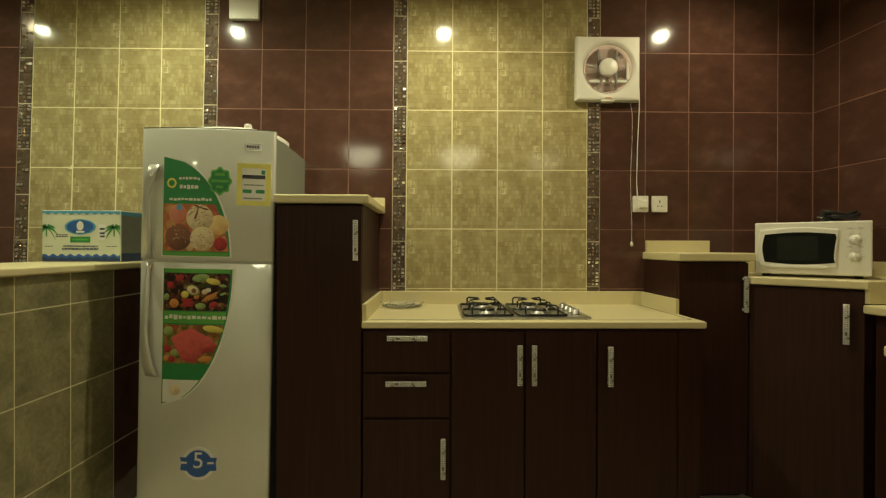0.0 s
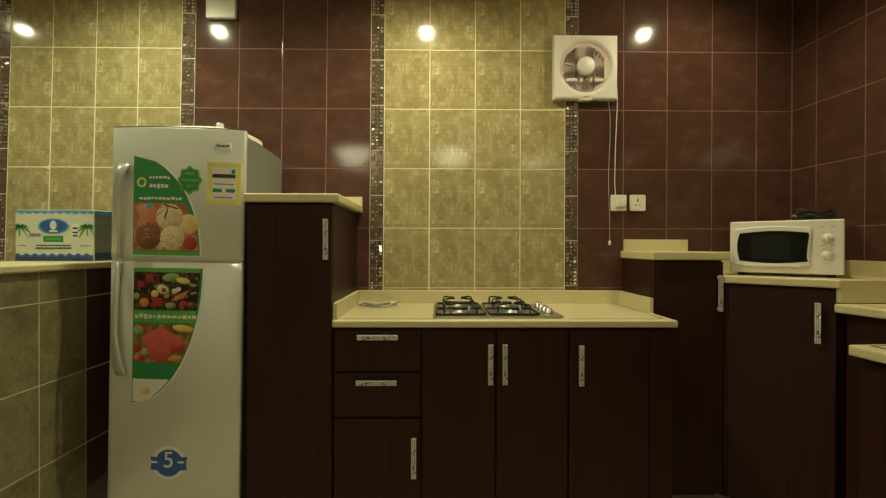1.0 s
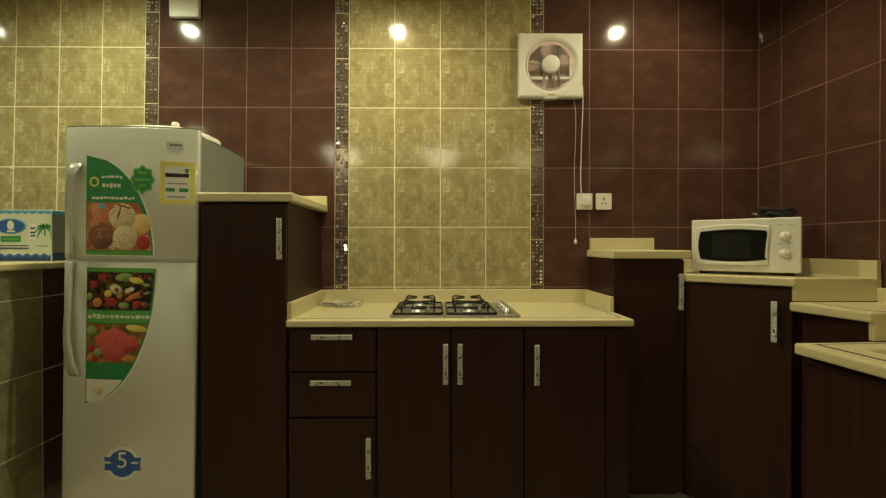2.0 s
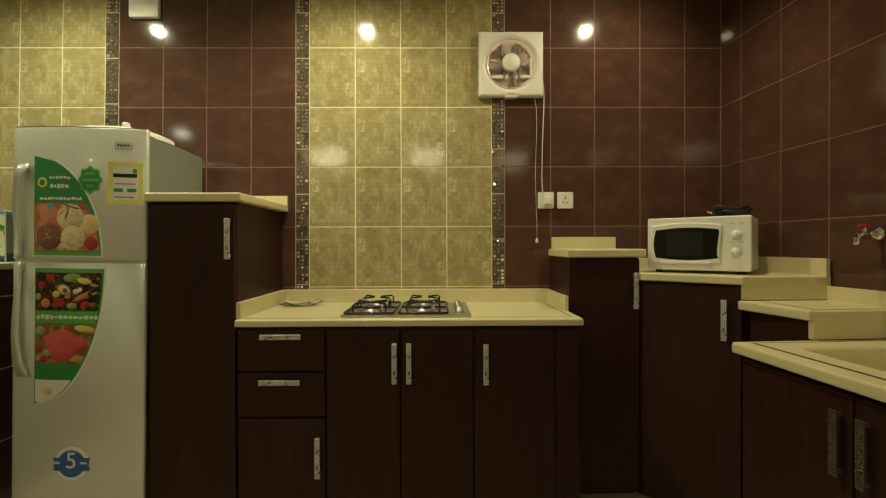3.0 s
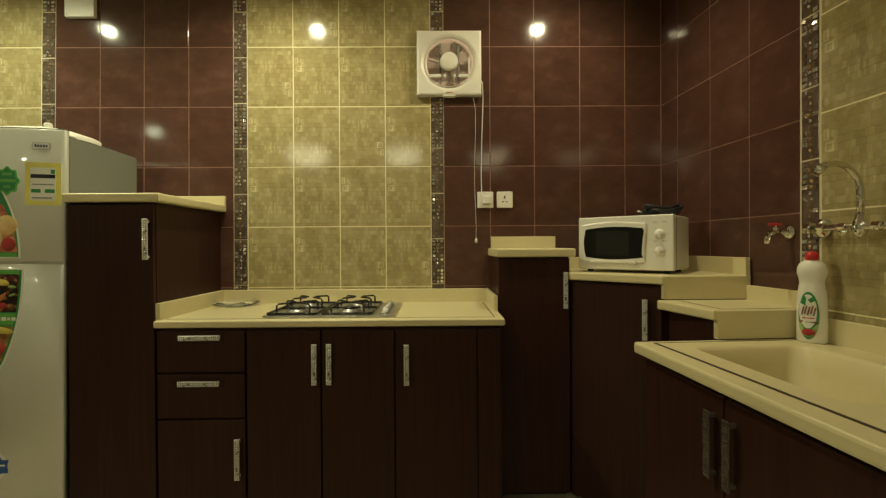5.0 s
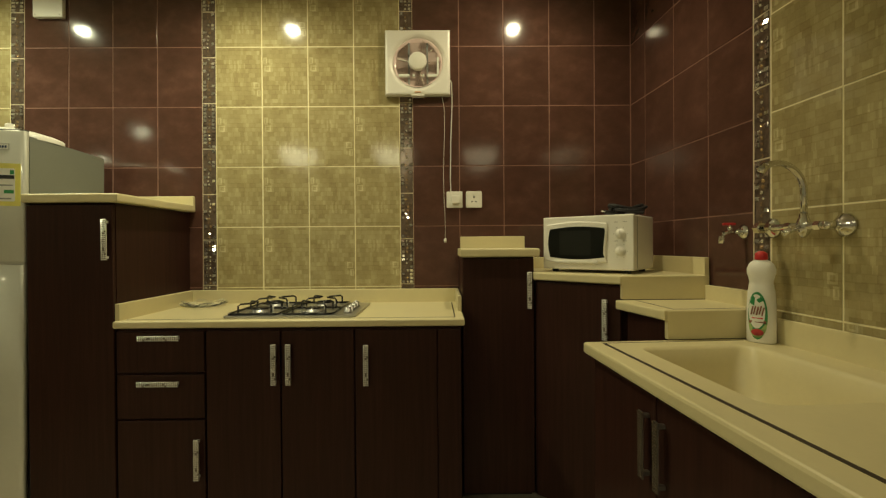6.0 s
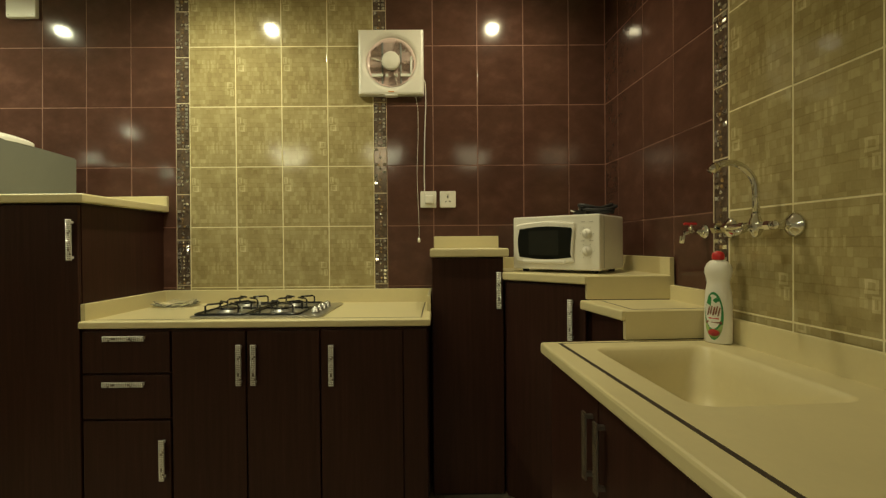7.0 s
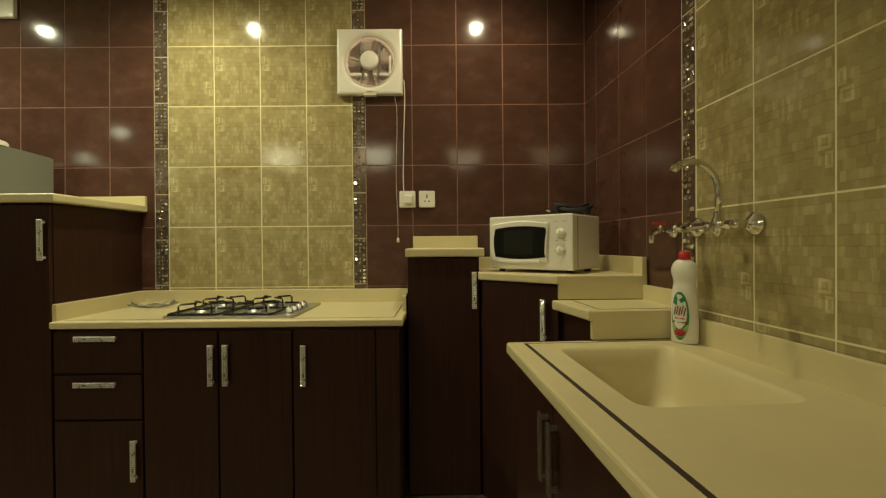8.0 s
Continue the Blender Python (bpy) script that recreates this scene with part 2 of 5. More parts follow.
GOLDBEAD = simple("gold_bead", (0.62, 0.43, 0.24), 0.13, metal=0.7, vary=0.5, scale=60)
BEAD = simple("silvered_glass_bead", (0.84, 0.78, 0.68), 0.07, metal=0.88, vary=0.5, scale=60)
CHROME = simple("chrome", (0.72, 0.72, 0.70), 0.07, metal=1.0, vary=0.05)
STEEL = simple("brushed_steel", (0.50, 0.49, 0.46), 0.28, metal=0.9, vary=0.10, scale=20)
SATIN = simple("satin_metal", (0.34, 0.33, 0.31), 0.36, metal=0.9, vary=0.12, scale=40)
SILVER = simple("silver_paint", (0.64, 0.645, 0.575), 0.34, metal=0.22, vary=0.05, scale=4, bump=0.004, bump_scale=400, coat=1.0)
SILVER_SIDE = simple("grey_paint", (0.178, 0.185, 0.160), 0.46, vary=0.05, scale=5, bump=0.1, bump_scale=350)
HANDLE_GREY = simple("silver_plastic", (0.62, 0.615, 0.56), 0.28, metal=0.55, vary=0.05)
GASKET = simple("dark_gasket", (0.05, 0.05, 0.045), 0.6)
WHITE = simple("white_plastic", (0.80, 0.775, 0.70), 0.32, vary=0.04)
WHITE_PAINT = simple("white_paint", (0.80, 0.77, 0.69), 0.7, vary=0.05, scale=2.5, bump=0.1)
PINK = simple("pink_louvre", (0.72, 0.58, 0.54), 0.3, vary=0.18)
ROSE = simple("rim_with_pink_sheen", (0.92, 0.74, 0.70), 0.18, vary=0.06)
DUCT = simple("duct_shade", (0.36, 0.28, 0.25), 0.5)
CLEAR_BLADE, bnt, bb = mat("smoky_blade")
bb.inputs["Base Color"].default_value = (0.95, 0.90, 0.87, 1)
bb.inputs["Transmission Weight"].default_value = 0.97
bb.inputs["IOR"].default_value = 1.03
bb.inputs["Roughness"].default_value = 0.06
BLACK = simple("black_enamel", (0.012, 0.012, 0.013), 0.25)
RUBBER = simple("black_rubber", (0.015, 0.015, 0.016), 0.5)
DARKGLASS = simple("dark_glass", (0.008, 0.009, 0.008), 0.06, vary=0.0, spec=0.22)
WINDOW_SHEEN = simple("window_sheen", (0.017, 0.018, 0.016), 0.12, vary=0.05, spec=0.3)
RED = simple("red_plastic", (0.55, 0.025, 0.03), 0.35)
GREEN = simple("green_print", (0.030, 0.25, 0.080), 0.35, vary=0.08)
PALM = simple("palm_green_print", (0.055, 0.26, 0.075), 0.4, vary=0.2, scale=60)
LIME = simple("lime_print", (0.12, 0.42, 0.08), 0.35)
YELLOW = simple("yellow_print", (0.78, 0.72, 0.16), 0.4)
BLUE = simple("blue_print", (0.03, 0.115, 0.40), 0.35)
SKY = simple("sky_blue_print", (0.10, 0.36, 0.58), 0.4)
NAVY = simple("navy_print", (0.025, 0.05, 0.14), 0.4)
PAPER = simple("white_print", (0.78, 0.78, 0.72), 0.45, vary=0.04)
CARD = simple("white_card", (0.66, 0.68, 0.55), 0.6, vary=0.06)
CARD_SHADED = simple("shaded_white_card", (0.25, 0.255, 0.22), 0.6, vary=0.12, scale=25)
PALEBAR = simple("pale_grey_print", (0.45, 0.43, 0.38), 0.5)
GREYBAR = simple("grey_print", (0.25, 0.25, 0.24), 0.5)
FLOORM = simple("floor_tile", (0.50, 0.43, 0.32), 0.2, vary=0.10, scale=6)
CREAM = picture("ice_cream_print", [(0.0, (0.80, 0.50, 0.18)), (0.30, (0.66, 0.16, 0.06)), (0.55, (0.80, 0.38, 0.10)), (0.8, (0.55, 0.10, 0.06)), (1.0, (0.80, 0.60, 0.30))], 22, detail=3.0)
FRUIT = picture("fruit_print", [(0.0, (0.012, 0.010, 0.010)), (0.42, (0.03, 0.016, 0.014)), (0.56, (0.20, 0.02, 0.03)), (0.70, (0.05, 0.10, 0.02)), (0.86, (0.30, 0.12, 0.04)), (1.0, (0.40, 0.30, 0.14))], 70)
MEAT = picture("meat_print", [(0.0, (0.55, 0.09, 0.05)), (0.35, (0.14, 0.20, 0.04)), (0.6, (0.62, 0.22, 0.08)), (0.85, (0.30, 0.33, 0.08)), (1.0, (0.70, 0.45, 0.18))], 38)
SCOOP = print_tone("vanilla_print", (0.80, 0.68, 0.45), (0.48, 0.34, 0.17), 70)
CHOC = print_tone("chocolate_print", (0.26, 0.10, 0.06), (0.08, 0.025, 0.015), 60)
PEACH = print_tone("peach_print", (0.82, 0.62, 0.28), (0.66, 0.32, 0.10))
STRAWBERRY = print_tone("strawberry_print", (0.68, 0.26, 0.18), (0.55, 0.14, 0.07))
BERRY = print_tone("berry_print", (0.46, 0.04, 0.045), (0.15, 0.010, 0.015), 90)
ORANGE = print_tone("orange_print", (0.66, 0.29, 0.08), (0.50, 0.15, 0.03), 50)
LEMON = print_tone("lemon_print", (0.78, 0.68, 0.16), (0.45, 0.34, 0.05))
LETTUCE = print_tone("lettuce_print", (0.34, 0.46, 0.17), (0.08, 0.17, 0.035), 80)
REDMEAT = print_tone("red_meat_print", (0.66, 0.12, 0.11), (0.36, 0.04, 0.04), 45)
MEAT_CUT = print_tone("dark_meat_print", (0.40, 0.05, 0.05), (0.20, 0.02, 0.02), 60)
GLASS, gnt, gb = mat("clear_glass")
gb.inputs["Base Color"].default_value = (0.98, 1.0, 0.99, 1)
gb.inputs["IOR"].default_value = 1.42
gb.inputs["Transmission Weight"].default_value = 0.93
gb.inputs["Roughness"].default_value = 0.05
LAMPGLOW = emitter("lamp_glow", (1.0, 0.88, 0.50), 9.0)


# ---- mesh helpers ----
def mesh_of(bm, material, smooth=False):
    me = bpy.data.meshes.new("mesh")
    bm.normal_update()
    bm.to_mesh(me)
    bm.free()
    for m in (material if isinstance(material, (list, tuple)) else [material]):
        me.materials.append(m)
    if smooth:
        for p in me.polygons:
            p.use_smooth = True
    return me


def part(name, bm, material, parent=None, label="", smooth=False):
    ob = new(name, mesh_of(bm, material, smooth) if not isinstance(bm, bpy.types.Mesh) else bm)
    if parent:
        ob.parent = parent
    if label:
        ob["label"] = label
    return ob


def thing(name, label, category, x=0, y=0, z=0, rz=0, group="", kind=""):
    ob = new(name)
    ob.matrix_basis = pose(x, y, z, 0, 0, rz)
    return tagged(ob, label, category, group, kind)


def box(x0, x1, y0, y1, z0, z1, bevel=0.0, seg=2, bm=None):
    out = bmesh.new()
    vs = [out.verts.new((x, y, z)) for x in (x0, x1) for y in (y0, y1) for z in (z0, z1)]
    for f in ((0, 1, 3, 2), (4, 6, 7, 5), (0, 4, 5, 1), (2, 3, 7, 6), (0, 2, 6, 4), (1, 5, 7, 3)):
        out.faces.new([vs[i] for i in f])
    bmesh.ops.recalc_face_normals(out, faces=out.faces)
    if bevel:
        bmesh.ops.bevel(out, geom=list(out.edges), offset=bevel, segments=seg, affect="EDGES", profile=0.5)
    return merge(bm, out)


def merge(a, b):
    if a is None:
        return b
    me = bpy.data.meshes.new("tmp")
    b.to_mesh(me)
    b.free()
    a.from_mesh(me)
    bpy.data.meshes.remove(me)
    return a


def prism(points, z0, z1, bevel=0.0, seg=2, bm=None):
    """An upright prism on a plan outline."""
    out = bmesh.new()
    lo = [out.verts.new((x, y, z0)) for x, y in points]
    hi = [out.verts.new((x, y, z1)) for x, y in points]
    n = len(points)
    out.faces.new(lo[::-1])
    top = out.faces.new(hi)
    for i in range(n):
        out.faces.new((lo[i], lo[(i + 1) % n], hi[(i + 1) % n], hi[i]))
    bmesh.ops.recalc_face_normals(out, faces=out.faces)
    if bevel:
        edges = [e for e in out.edges if abs(e.verts[0].co.z - e.verts[1].co.z) < 1e-6]
        bmesh.ops.bevel(out, geom=edges, offset=bevel, segments=seg, affect="EDGES", profile=0.5)
    return merge(bm, out)


def plate(points, y0, y1, bevel=0.0, bm=None):
    """A flat plate that stands upright, on an outline in x and z."""
    out = prism(points, 0, y1 - y0, bevel)
    bmesh.ops.transform(out, matrix=Matrix(((1, 0, 0, 0), (0, 0, -1, y1), (0, 1, 0, 0), (0, 0, 0, 1))), verts=out.verts)
    bmesh.ops.recalc_face_normals(out, faces=out.faces)
    return merge(bm, out)


def lathe(profile, n=24, bm=None, at=None):
    """A turned body on a profile of radius and height."""
    out = bmesh.new()
    rings = []
    for r, z in profile:
        rings.append([out.verts.new((max(r, 1e-5) * math.cos(2 * math.pi * i / n), max(r, 1e-5) * math.sin(2 * math.pi * i / n), z)) for i in range(n)])
    for a, b in zip(rings, rings[1:]):
        for i in range(n):
            out.faces.new((a[i], a[(i + 1) % n], b[(i + 1) % n], b[i]))
    out.faces.new(rings[0][::-1])
    out.faces.new(rings[-1])
    if at is not None:
        bmesh.ops.transform(out, matrix=at, verts=out.verts)
    bmesh.ops.recalc_face_normals(out, faces=out.faces)
    return merge(bm, out)


def tube(points, r, n=10, bm=None, closed=False):
    """A round rod along a line of points."""
    out = bmesh.new()
    pts = [Vector(p) for p in points]
    rings = []
    for i, p in enumerate(pts):
        a, b = pts[max(i - 1, 0)], pts[min(i + 1, len(pts) - 1)]
        if closed:
            a, b = pts[i - 1], pts[(i + 1) % len(pts)]
        d = (b - a).normalized()
        up = Vector((0, 0, 1)) if abs(d.z) < 0.9 else Vector((0, 1, 0))
        u = d.cross(up).normalized()
        w = u.cross(d)
        rings.append([out.verts.new(p + r * (math.cos(2 * math.pi * k / n) * u + math.sin(2 * math.pi * k / n) * w)) for k in range(n)])
    pairs = list(zip(rings, rings[1:])) + ([(rings[-1], rings[0])] if closed else [])
    for a, b in pairs:
        for k in range(n):
            out.faces.new((a[k], a[(k + 1) % n], b[(k + 1) % n], b[k]))
    if not closed:
        out.faces.new(rings[0][::-1])
        out.faces.new(rings[-1])
    bmesh.ops.recalc_face_normals(out, faces=out.faces)
    return merge(bm, out)


def rounded(x0, x1, z0, z1, r, n=6):
    pts = []
    for cx, cz, a0 in ((x1 - r, z0 + r, -90), (x1 - r, z1 - r, 0), (x0 + r, z1 - r, 90), (x0 + r, z0 + r, 180)):
        for i in range(n + 1):
            a = radians(a0 + 90 * i / n)
            pts.append((cx + r * math.cos(a), cz + r * math.sin(a)))
    return pts


def arc(cx, cz, r, a0, a1, n):
    return [(cx + r * math.cos(radians(a0 + (a1 - a0) * i / n)), cz + r * math.sin(radians(a0 + (a1 - a0) * i / n))) for i in range(n + 1)]


# ---- setting ----
WALL_L, WALL_BACK = -6.0, -8.2
RX, RS = 2.236, 0.058
RIGHT = Matrix.Translation((RX, 0, 0)) @ Matrix.Rotation(-math.atan(1 / RS), 4, "Z")


def shell(name, bm, material, label):
    return tagged(part(name, bm, material), label, name.split("_")[0], kind="structure")


floor = shell("floor", box(WALL_L - 0.2, 2.8, WALL_BACK - 0.2, 0.25, -0.1, 0.0), FLOORM, "glossy light beige kitchen floor")
ceiling = shell("ceiling", box(WALL_L - 0.2, 2.8, WALL_BACK - 0.2, 0.25, CEILING, CEILING + 0.12), WHITE_PAINT, "plain white ceiling with recessed spotlights")
wall_north = shell("wall_north", box(WALL_L, RX + 0.3, 0.0016, 0.2, 0, CEILING), GROUT_BROWN, "kitchen wall of brown and beige glazed tiles")
wall_east = shell("wall_east", box(-0.02, 8.6, 0.0016, 0.18, 0, CEILING), GROUT_BROWN, "side wall of brown and beige glazed tiles")
wall_east.matrix_basis = RIGHT
wall_west = shell("wall_west", box(WALL_L - 0.15, WALL_L, WALL_BACK, 0.2, 0, CEILING), WHITE_PAINT, "plain painted wall")
wall_south = shell("wall_south", box(WALL_L, 2.8, WALL_BACK - 0.15, WALL_BACK, 0, CEILING), WHITE_PAINT, "plain painted wall")

X_JOINTS = [-2.42, -2.175, -2.101, -1.871, -1.634, -1.402, -1.167, -1.093, -0.851, -0.611, -0.367, -0.123, -0.048, 0.204, 0.456, 0.708, 0.958, 1.030, 1.286, 1.531, 1.784, 2.034, 2.234]
Z_JOINTS = [0.880, 0.985, 1.317, 1.647, 1.977, 2.305, 2.635, CEILING]
STRIP_Z = [0.880, 0.998, 1.248, 1.498, 1.748, 1.997, 2.248, 2.498, CEILING]


# ---- spotlights ----
def spotlight():
    t = thing("ceiling_spotlight", "round recessed ceiling spotlight, lit warm white", "spotlight", 0, 0, CEILING, group="ceiling spotlights")
    part("trim_ring", lathe([(0.034, -0.001), (0.036, -0.006), (0.046, -0.006), (0.048, 0.0), (0.034, 0.0)], 24), STEEL, t)
    part("lens", lathe([(0.0, -0.0035), (0.033, -0.0035), (0.033, -0.001), (0.0, -0.001)], 20), LAMPGLOW, t)
    return t


first = spotlight()
first.matrix_basis = pose(NEAR_SPOTS[0][0], NEAR_SPOTS[0][1], CEILING)
for px, py, *rest in NEAR_SPOTS[1:] + FAR_SPOTS:
    copy_thing(first, pose(px, py, CEILING))
for k, (px, py, watts, tint, north, west) in enumerate(NEAR_SPOTS + FAR_SPOTS):
    ld = bpy.data.lights.new("spot", "SPOT")
    ld.energy, ld.color = watts, tint
    ld.spot_size, ld.spot_blend, ld.shadow_soft_size = (radians(158), 0.8, 0.030) if k < len(NEAR_SPOTS) else (radians(176), 0.35, 0.27 if px > -2 else 0.045)
    lo = new("spot_light", ld)
    lo.matrix_basis = pose(px, py, CEILING - 0.012, north, west, 0)


# ---- cabinets ----
def handle_mesh(length, share, edge):
    """A flat jewelled bar: base with rows of small cut stones."""
    bm = box(-0.0115, 0.0115, -0.012, -0.0065, -length / 2, length / 2, 0.001, 1)
    rows = int(length / 0.0075)
    step = length / rows
    for i in range(rows):
        for k in (-1, 0, 1):
            cx, cz = k * 0.0072, -length / 2 + (i + 0.5) * step
            vs = [bm.verts.new((cx + dx * 0.0031, -0.0121, cz + dz * 0.0031)) for dx, dz in ((-1, -1), (1, -1), (1, 1), (-1, 1))]
            tip = bm.verts.new((cx + random.uniform(-0.0016, 0.0016), -0.0152, cz + random.uniform(-0.0016, 0.0016)))
            for a in range(4):
                bm.faces.new((vs[a], vs[(a + 1) % 4], tip))
    for z in (-length / 2 + 0.012, length / 2 - 0.012):
        box(-0.006, 0.006, -0.007, 0.012, z - 0.005, z + 0.005, bm=bm)
    me = mesh_of(bm, [SETTING, GLITTER, edge])
    for p in me.polygons:
        p.material_index = 0 if p.normal.y < -0.5 else 2
    stones = [p for p in me.polygons if len(p.vertices) == 3 and p.center.y < -0.0122]
    for k, p in enumerate(stones):
        if k % 4 == 0:
            bright = random.random() < share
        p.material_index = 1 if bright else 0
    return me


HANDLE = handle_mesh(0.172, 0.88, GLITTER)
# same bar for the sink doors, stones coloured dark to stand in for shade
SHADED_HANDLE = handle_mesh(0.172, 0.0, STEEL)


def add_handle(door, x, y, z, lying=False, rz=0):
    h = new("handle", HANDLE)
    h.parent = door
    h.matrix_basis = pose(x, y, z, 0, 0, rz) @ (pose(0, 0, 0, 0, 90, 0) if lying else Matrix())
    h["label"] = "silver jewelled bar handle"
    return h


def front(name, parent, x0, x1, z0, z1, y):
    """A door or drawer front with softened edges."""
    return part(name, box(x0 + 0.0015, x1 - 0.0015, y, y + 0.018, z0 + 0.0015, z1 - 0.0015, 0.003, 2), WOOD, parent)


FRONT_Y = -0.590
tall = thing("tall_cabinet", "tall narrow dark wenge cabinet beside the refrigerator", "cabinet")
part("body", box(-0.562, -0.200, FRONT_Y + 0.02, -0.004, 0.09, 1.398, 0.001, 1), WOOD, tall)
part("kick_board", box(-0.555, -0.205, -0.53, -0.51, 0.0, 0.09), KICK, tall)
d = front("door", tall, -0.562, -0.200, 0.095, 1.392, FRONT_Y)
add_handle(d, -0.223, FRONT_Y - 0.012, 1.243)

base = thing("base_cabinet", "dark wenge base cabinet under the cooktop", "cabinet")
part("body", box(-0.197, 1.262, FRONT_Y + 0.02, -0.004, 0.09, 0.862, 0.001, 1), WOOD, base)
part("kick_board", box(-0.19, 1.255, -0.53, -0.51, 0.0, 0.09), KICK, base)
d = front("drawer_front", base, -0.192, 0.178, 0.680, 0.856, FRONT_Y)
add_handle(d, -0.004, FRONT_Y - 0.012, 0.829, True)
d = front("drawer_front", base, -0.192, 0.178, 0.486, 0.674, FRONT_Y)
add_handle(d, -0.009, FRONT_Y - 0.012, 0.637, True)
d = front("door", base, -0.192, 0.178, 0.095, 0.480, FRONT_Y)
add_handle(d, 0.149, FRONT_Y - 0.012, 0.318)
d = front("door", base, 0.184, 0.497, 0.095, 0.856, FRONT_Y)
add_handle(d, 0.474, FRONT_Y - 0.012, 0.714)
d = front("door", base, 0.500, 0.808, 0.095, 0.856, FRONT_Y)
add_handle(d, 0.535, FRONT_Y - 0.012, 0.714)
d = front("door", base, 0.812, 1.160, 0.095, 0.856, FRONT_Y)
add_handle(d, 0.860, FRONT_Y - 0.012, 0.709)
front("side_filler", base, 1.160, 1.262, 0.095, 0.856, FRONT_Y + 0.001)

mid = thing("narrow_cabinet", "shallow raised dark wenge cabinet beside the cooktop counter", "cabinet")
part("body", box(1.279, 1.618, -0.350, -0.004, 0.03, 1.150, 0.001, 1), WOOD, mid)
part("kick_board", box(1.285, 1.612, -0.32, -0.30, 0.0, 0.03), KICK, mid)
d = front("door", mid, 1.279, 1.618, 0.032, 1.146, -0.370)
add_handle(d, 1.592, -0.382, 0.995)

DIAG_A, DIAG_B = (1.626, -0.385), (1.915, -0.655)
diag_len = math.hypot(DIAG_B[0] - DIAG_A[0], DIAG_B[1] - DIAG_A[1])
diag_rz = math.degrees(math.atan2(DIAG_B[1] - DIAG_A[1], DIAG_B[0] - DIAG_A[0]))
corner = thing("corner_cabinet", "dark wenge corner cabinet with a slanted door", "cabinet")
part("body", prism([(1.626, -0.006), (1.626, -0.362), (1.917, -0.632), (2.264, -0.632), (2.228, -0.006)], 0.03, 1.040), WOOD, corner)
part("kick_board", prism([(1.64, -0.1), (1.64, -0.32), (1.93, -0.59), (2.2, -0.59), (2.2, -0.1)], 0.0, 0.03), KICK, corner)
d = part("door", box(0.003, diag_len - 0.003, 0, 0.018, 0.032, 1.034, 0.003, 2), WOOD, corner)
d.matrix_basis = pose(DIAG_A[0], DIAG_A[1], 0, 0, 0, diag_rz)
add_handle(d, diag_len - 0.062, -0.012, 0.893)


def along(d, n):
    """A plan point d along the side wall from the corner and n out from it."""
    q = RIGHT @ Vector((d, -n, 0))
    return (q.x, q.y)


step_cab = thing("step_cabinet", "low dark wenge cabinet between corner unit and sink", "cabinet")
part("body", prism([along(0.664, 0.02), along(0.664, 0.345), along(0.931, 0.345), along(0.931, 0.02)], 0.09, 0.944), WOOD, step_cab)
part("kick_board", prism([along(0.67, 0.1), along(0.67, 0.29), along(0.95, 0.29), along(0.95, 0.1)], 0, 0.09), KICK, step_cab)

sink_cab = thing("sink_cabinet", "dark wenge cabinet under the sink counter", "cabinet")
sink_cab.matrix_basis = RIGHT
part("body", box(0.956, 2.75, -0.587, -0.56, 0.09, 0.830, 0.001, 1), WOOD, sink_cab)
part("end_panel", box(0.956, 0.974, -0.56, -0.02, 0.09, 0.830, 0.001, 1), WOOD, sink_cab)
part("kick_board", box(0.97, 2.75, -0.51, -0.49, 0, 0.09), KICK, sink_cab)


def side_door(d0, d1):
    return part("door", box(d0 + 0.0015, d1 - 0.0015, -0.606, -0.588, 0.095, 0.824, 0.003, 2), WOOD, sink_cab)


for d0, d1, hx in ((0.960, 1.345, 1.312), (1.350, 1.850, 1.384), (1.855, 2.30, 2.25), (2.305, 2.745, 2.36)):
    h = add_handle(side_door(d0, d1), hx, -0.618, 0.694)
    h.data, h["label"] = SHADED_HANDLE, "jewelled bar handle, stones coloured dark for shade"


# ---- counters ----
def slab(name, label, outline, z0, z1, upstands=(), grooves=()):
    t = thing(name, label, "countertop")
    part("slab", prism(outline, z0, z1, 0.007, 3), STONE, t)
    for o, za, zb in upstands:
        part("upstand", prism(o, za - 0.012, zb, 0.003, 2), STONE, t)
    for o in grooves:
        part("inlay_line", prism(o, z1 - 0.001, z1 + 0.0006), GROOVE, t, "thin dark inlay line")
    return t


def bar(a, b, w):
    """A strip of plan of width w from a to b."""
    d = Vector((b[0] - a[0], b[1] - a[1])).normalized() * (w / 2)
    return [(a[0] - d.y, a[1] + d.x), (a[0] + d.y, a[1] - d.x), (b[0] + d.y, b[1] - d.x), (b[0] - d.y, b[1] + d.x)]


def rect(x0, x1, y0, y1):
    return [(x0, y0), (x1, y0), (x1, y1), (x0, y1)]


slab("tall_countertop", "cream solid-surface top on the tall cabinet", rect(-0.567, -0.168, -0.606, -0.003), 1.400, 1.437,
     [(rect(-0.528, -0.168, -0.022, -0.003), 1.437, 1.487)])
slab("cooktop_counter", "cream solid-surface counter holding the gas cooktop", [(-0.198, -0.600), (1.276, -0.600), (1.276, -0.392), (1.272, -0.385), (1.272, -0.003), (-0.198, -0.003)], 0.869, 0.900,
     [(rect(-0.178, 1.256, -0.022, -0.003), 0.900, 0.972), (rect(-0.198, -0.180, -0.585, -0.003), 0.900, 0.972), (rect(1.257, 1.273, -0.385, -0.003), 0.900, 0.972)],
     [bar((-0.17, -0.556), (1.236, -0.556), 0.005), bar((1.236, -0.556), (1.236, -0.05), 0.005)])
slab("narrow_countertop", "cream solid-surface top on the narrow cabinet", rect(1.272, 1.640, -0.388, -0.003), 1.152, 1.192,
     [(rect(1.287, 1.639, -0.022, -0.003), 1.192, 1.256)])
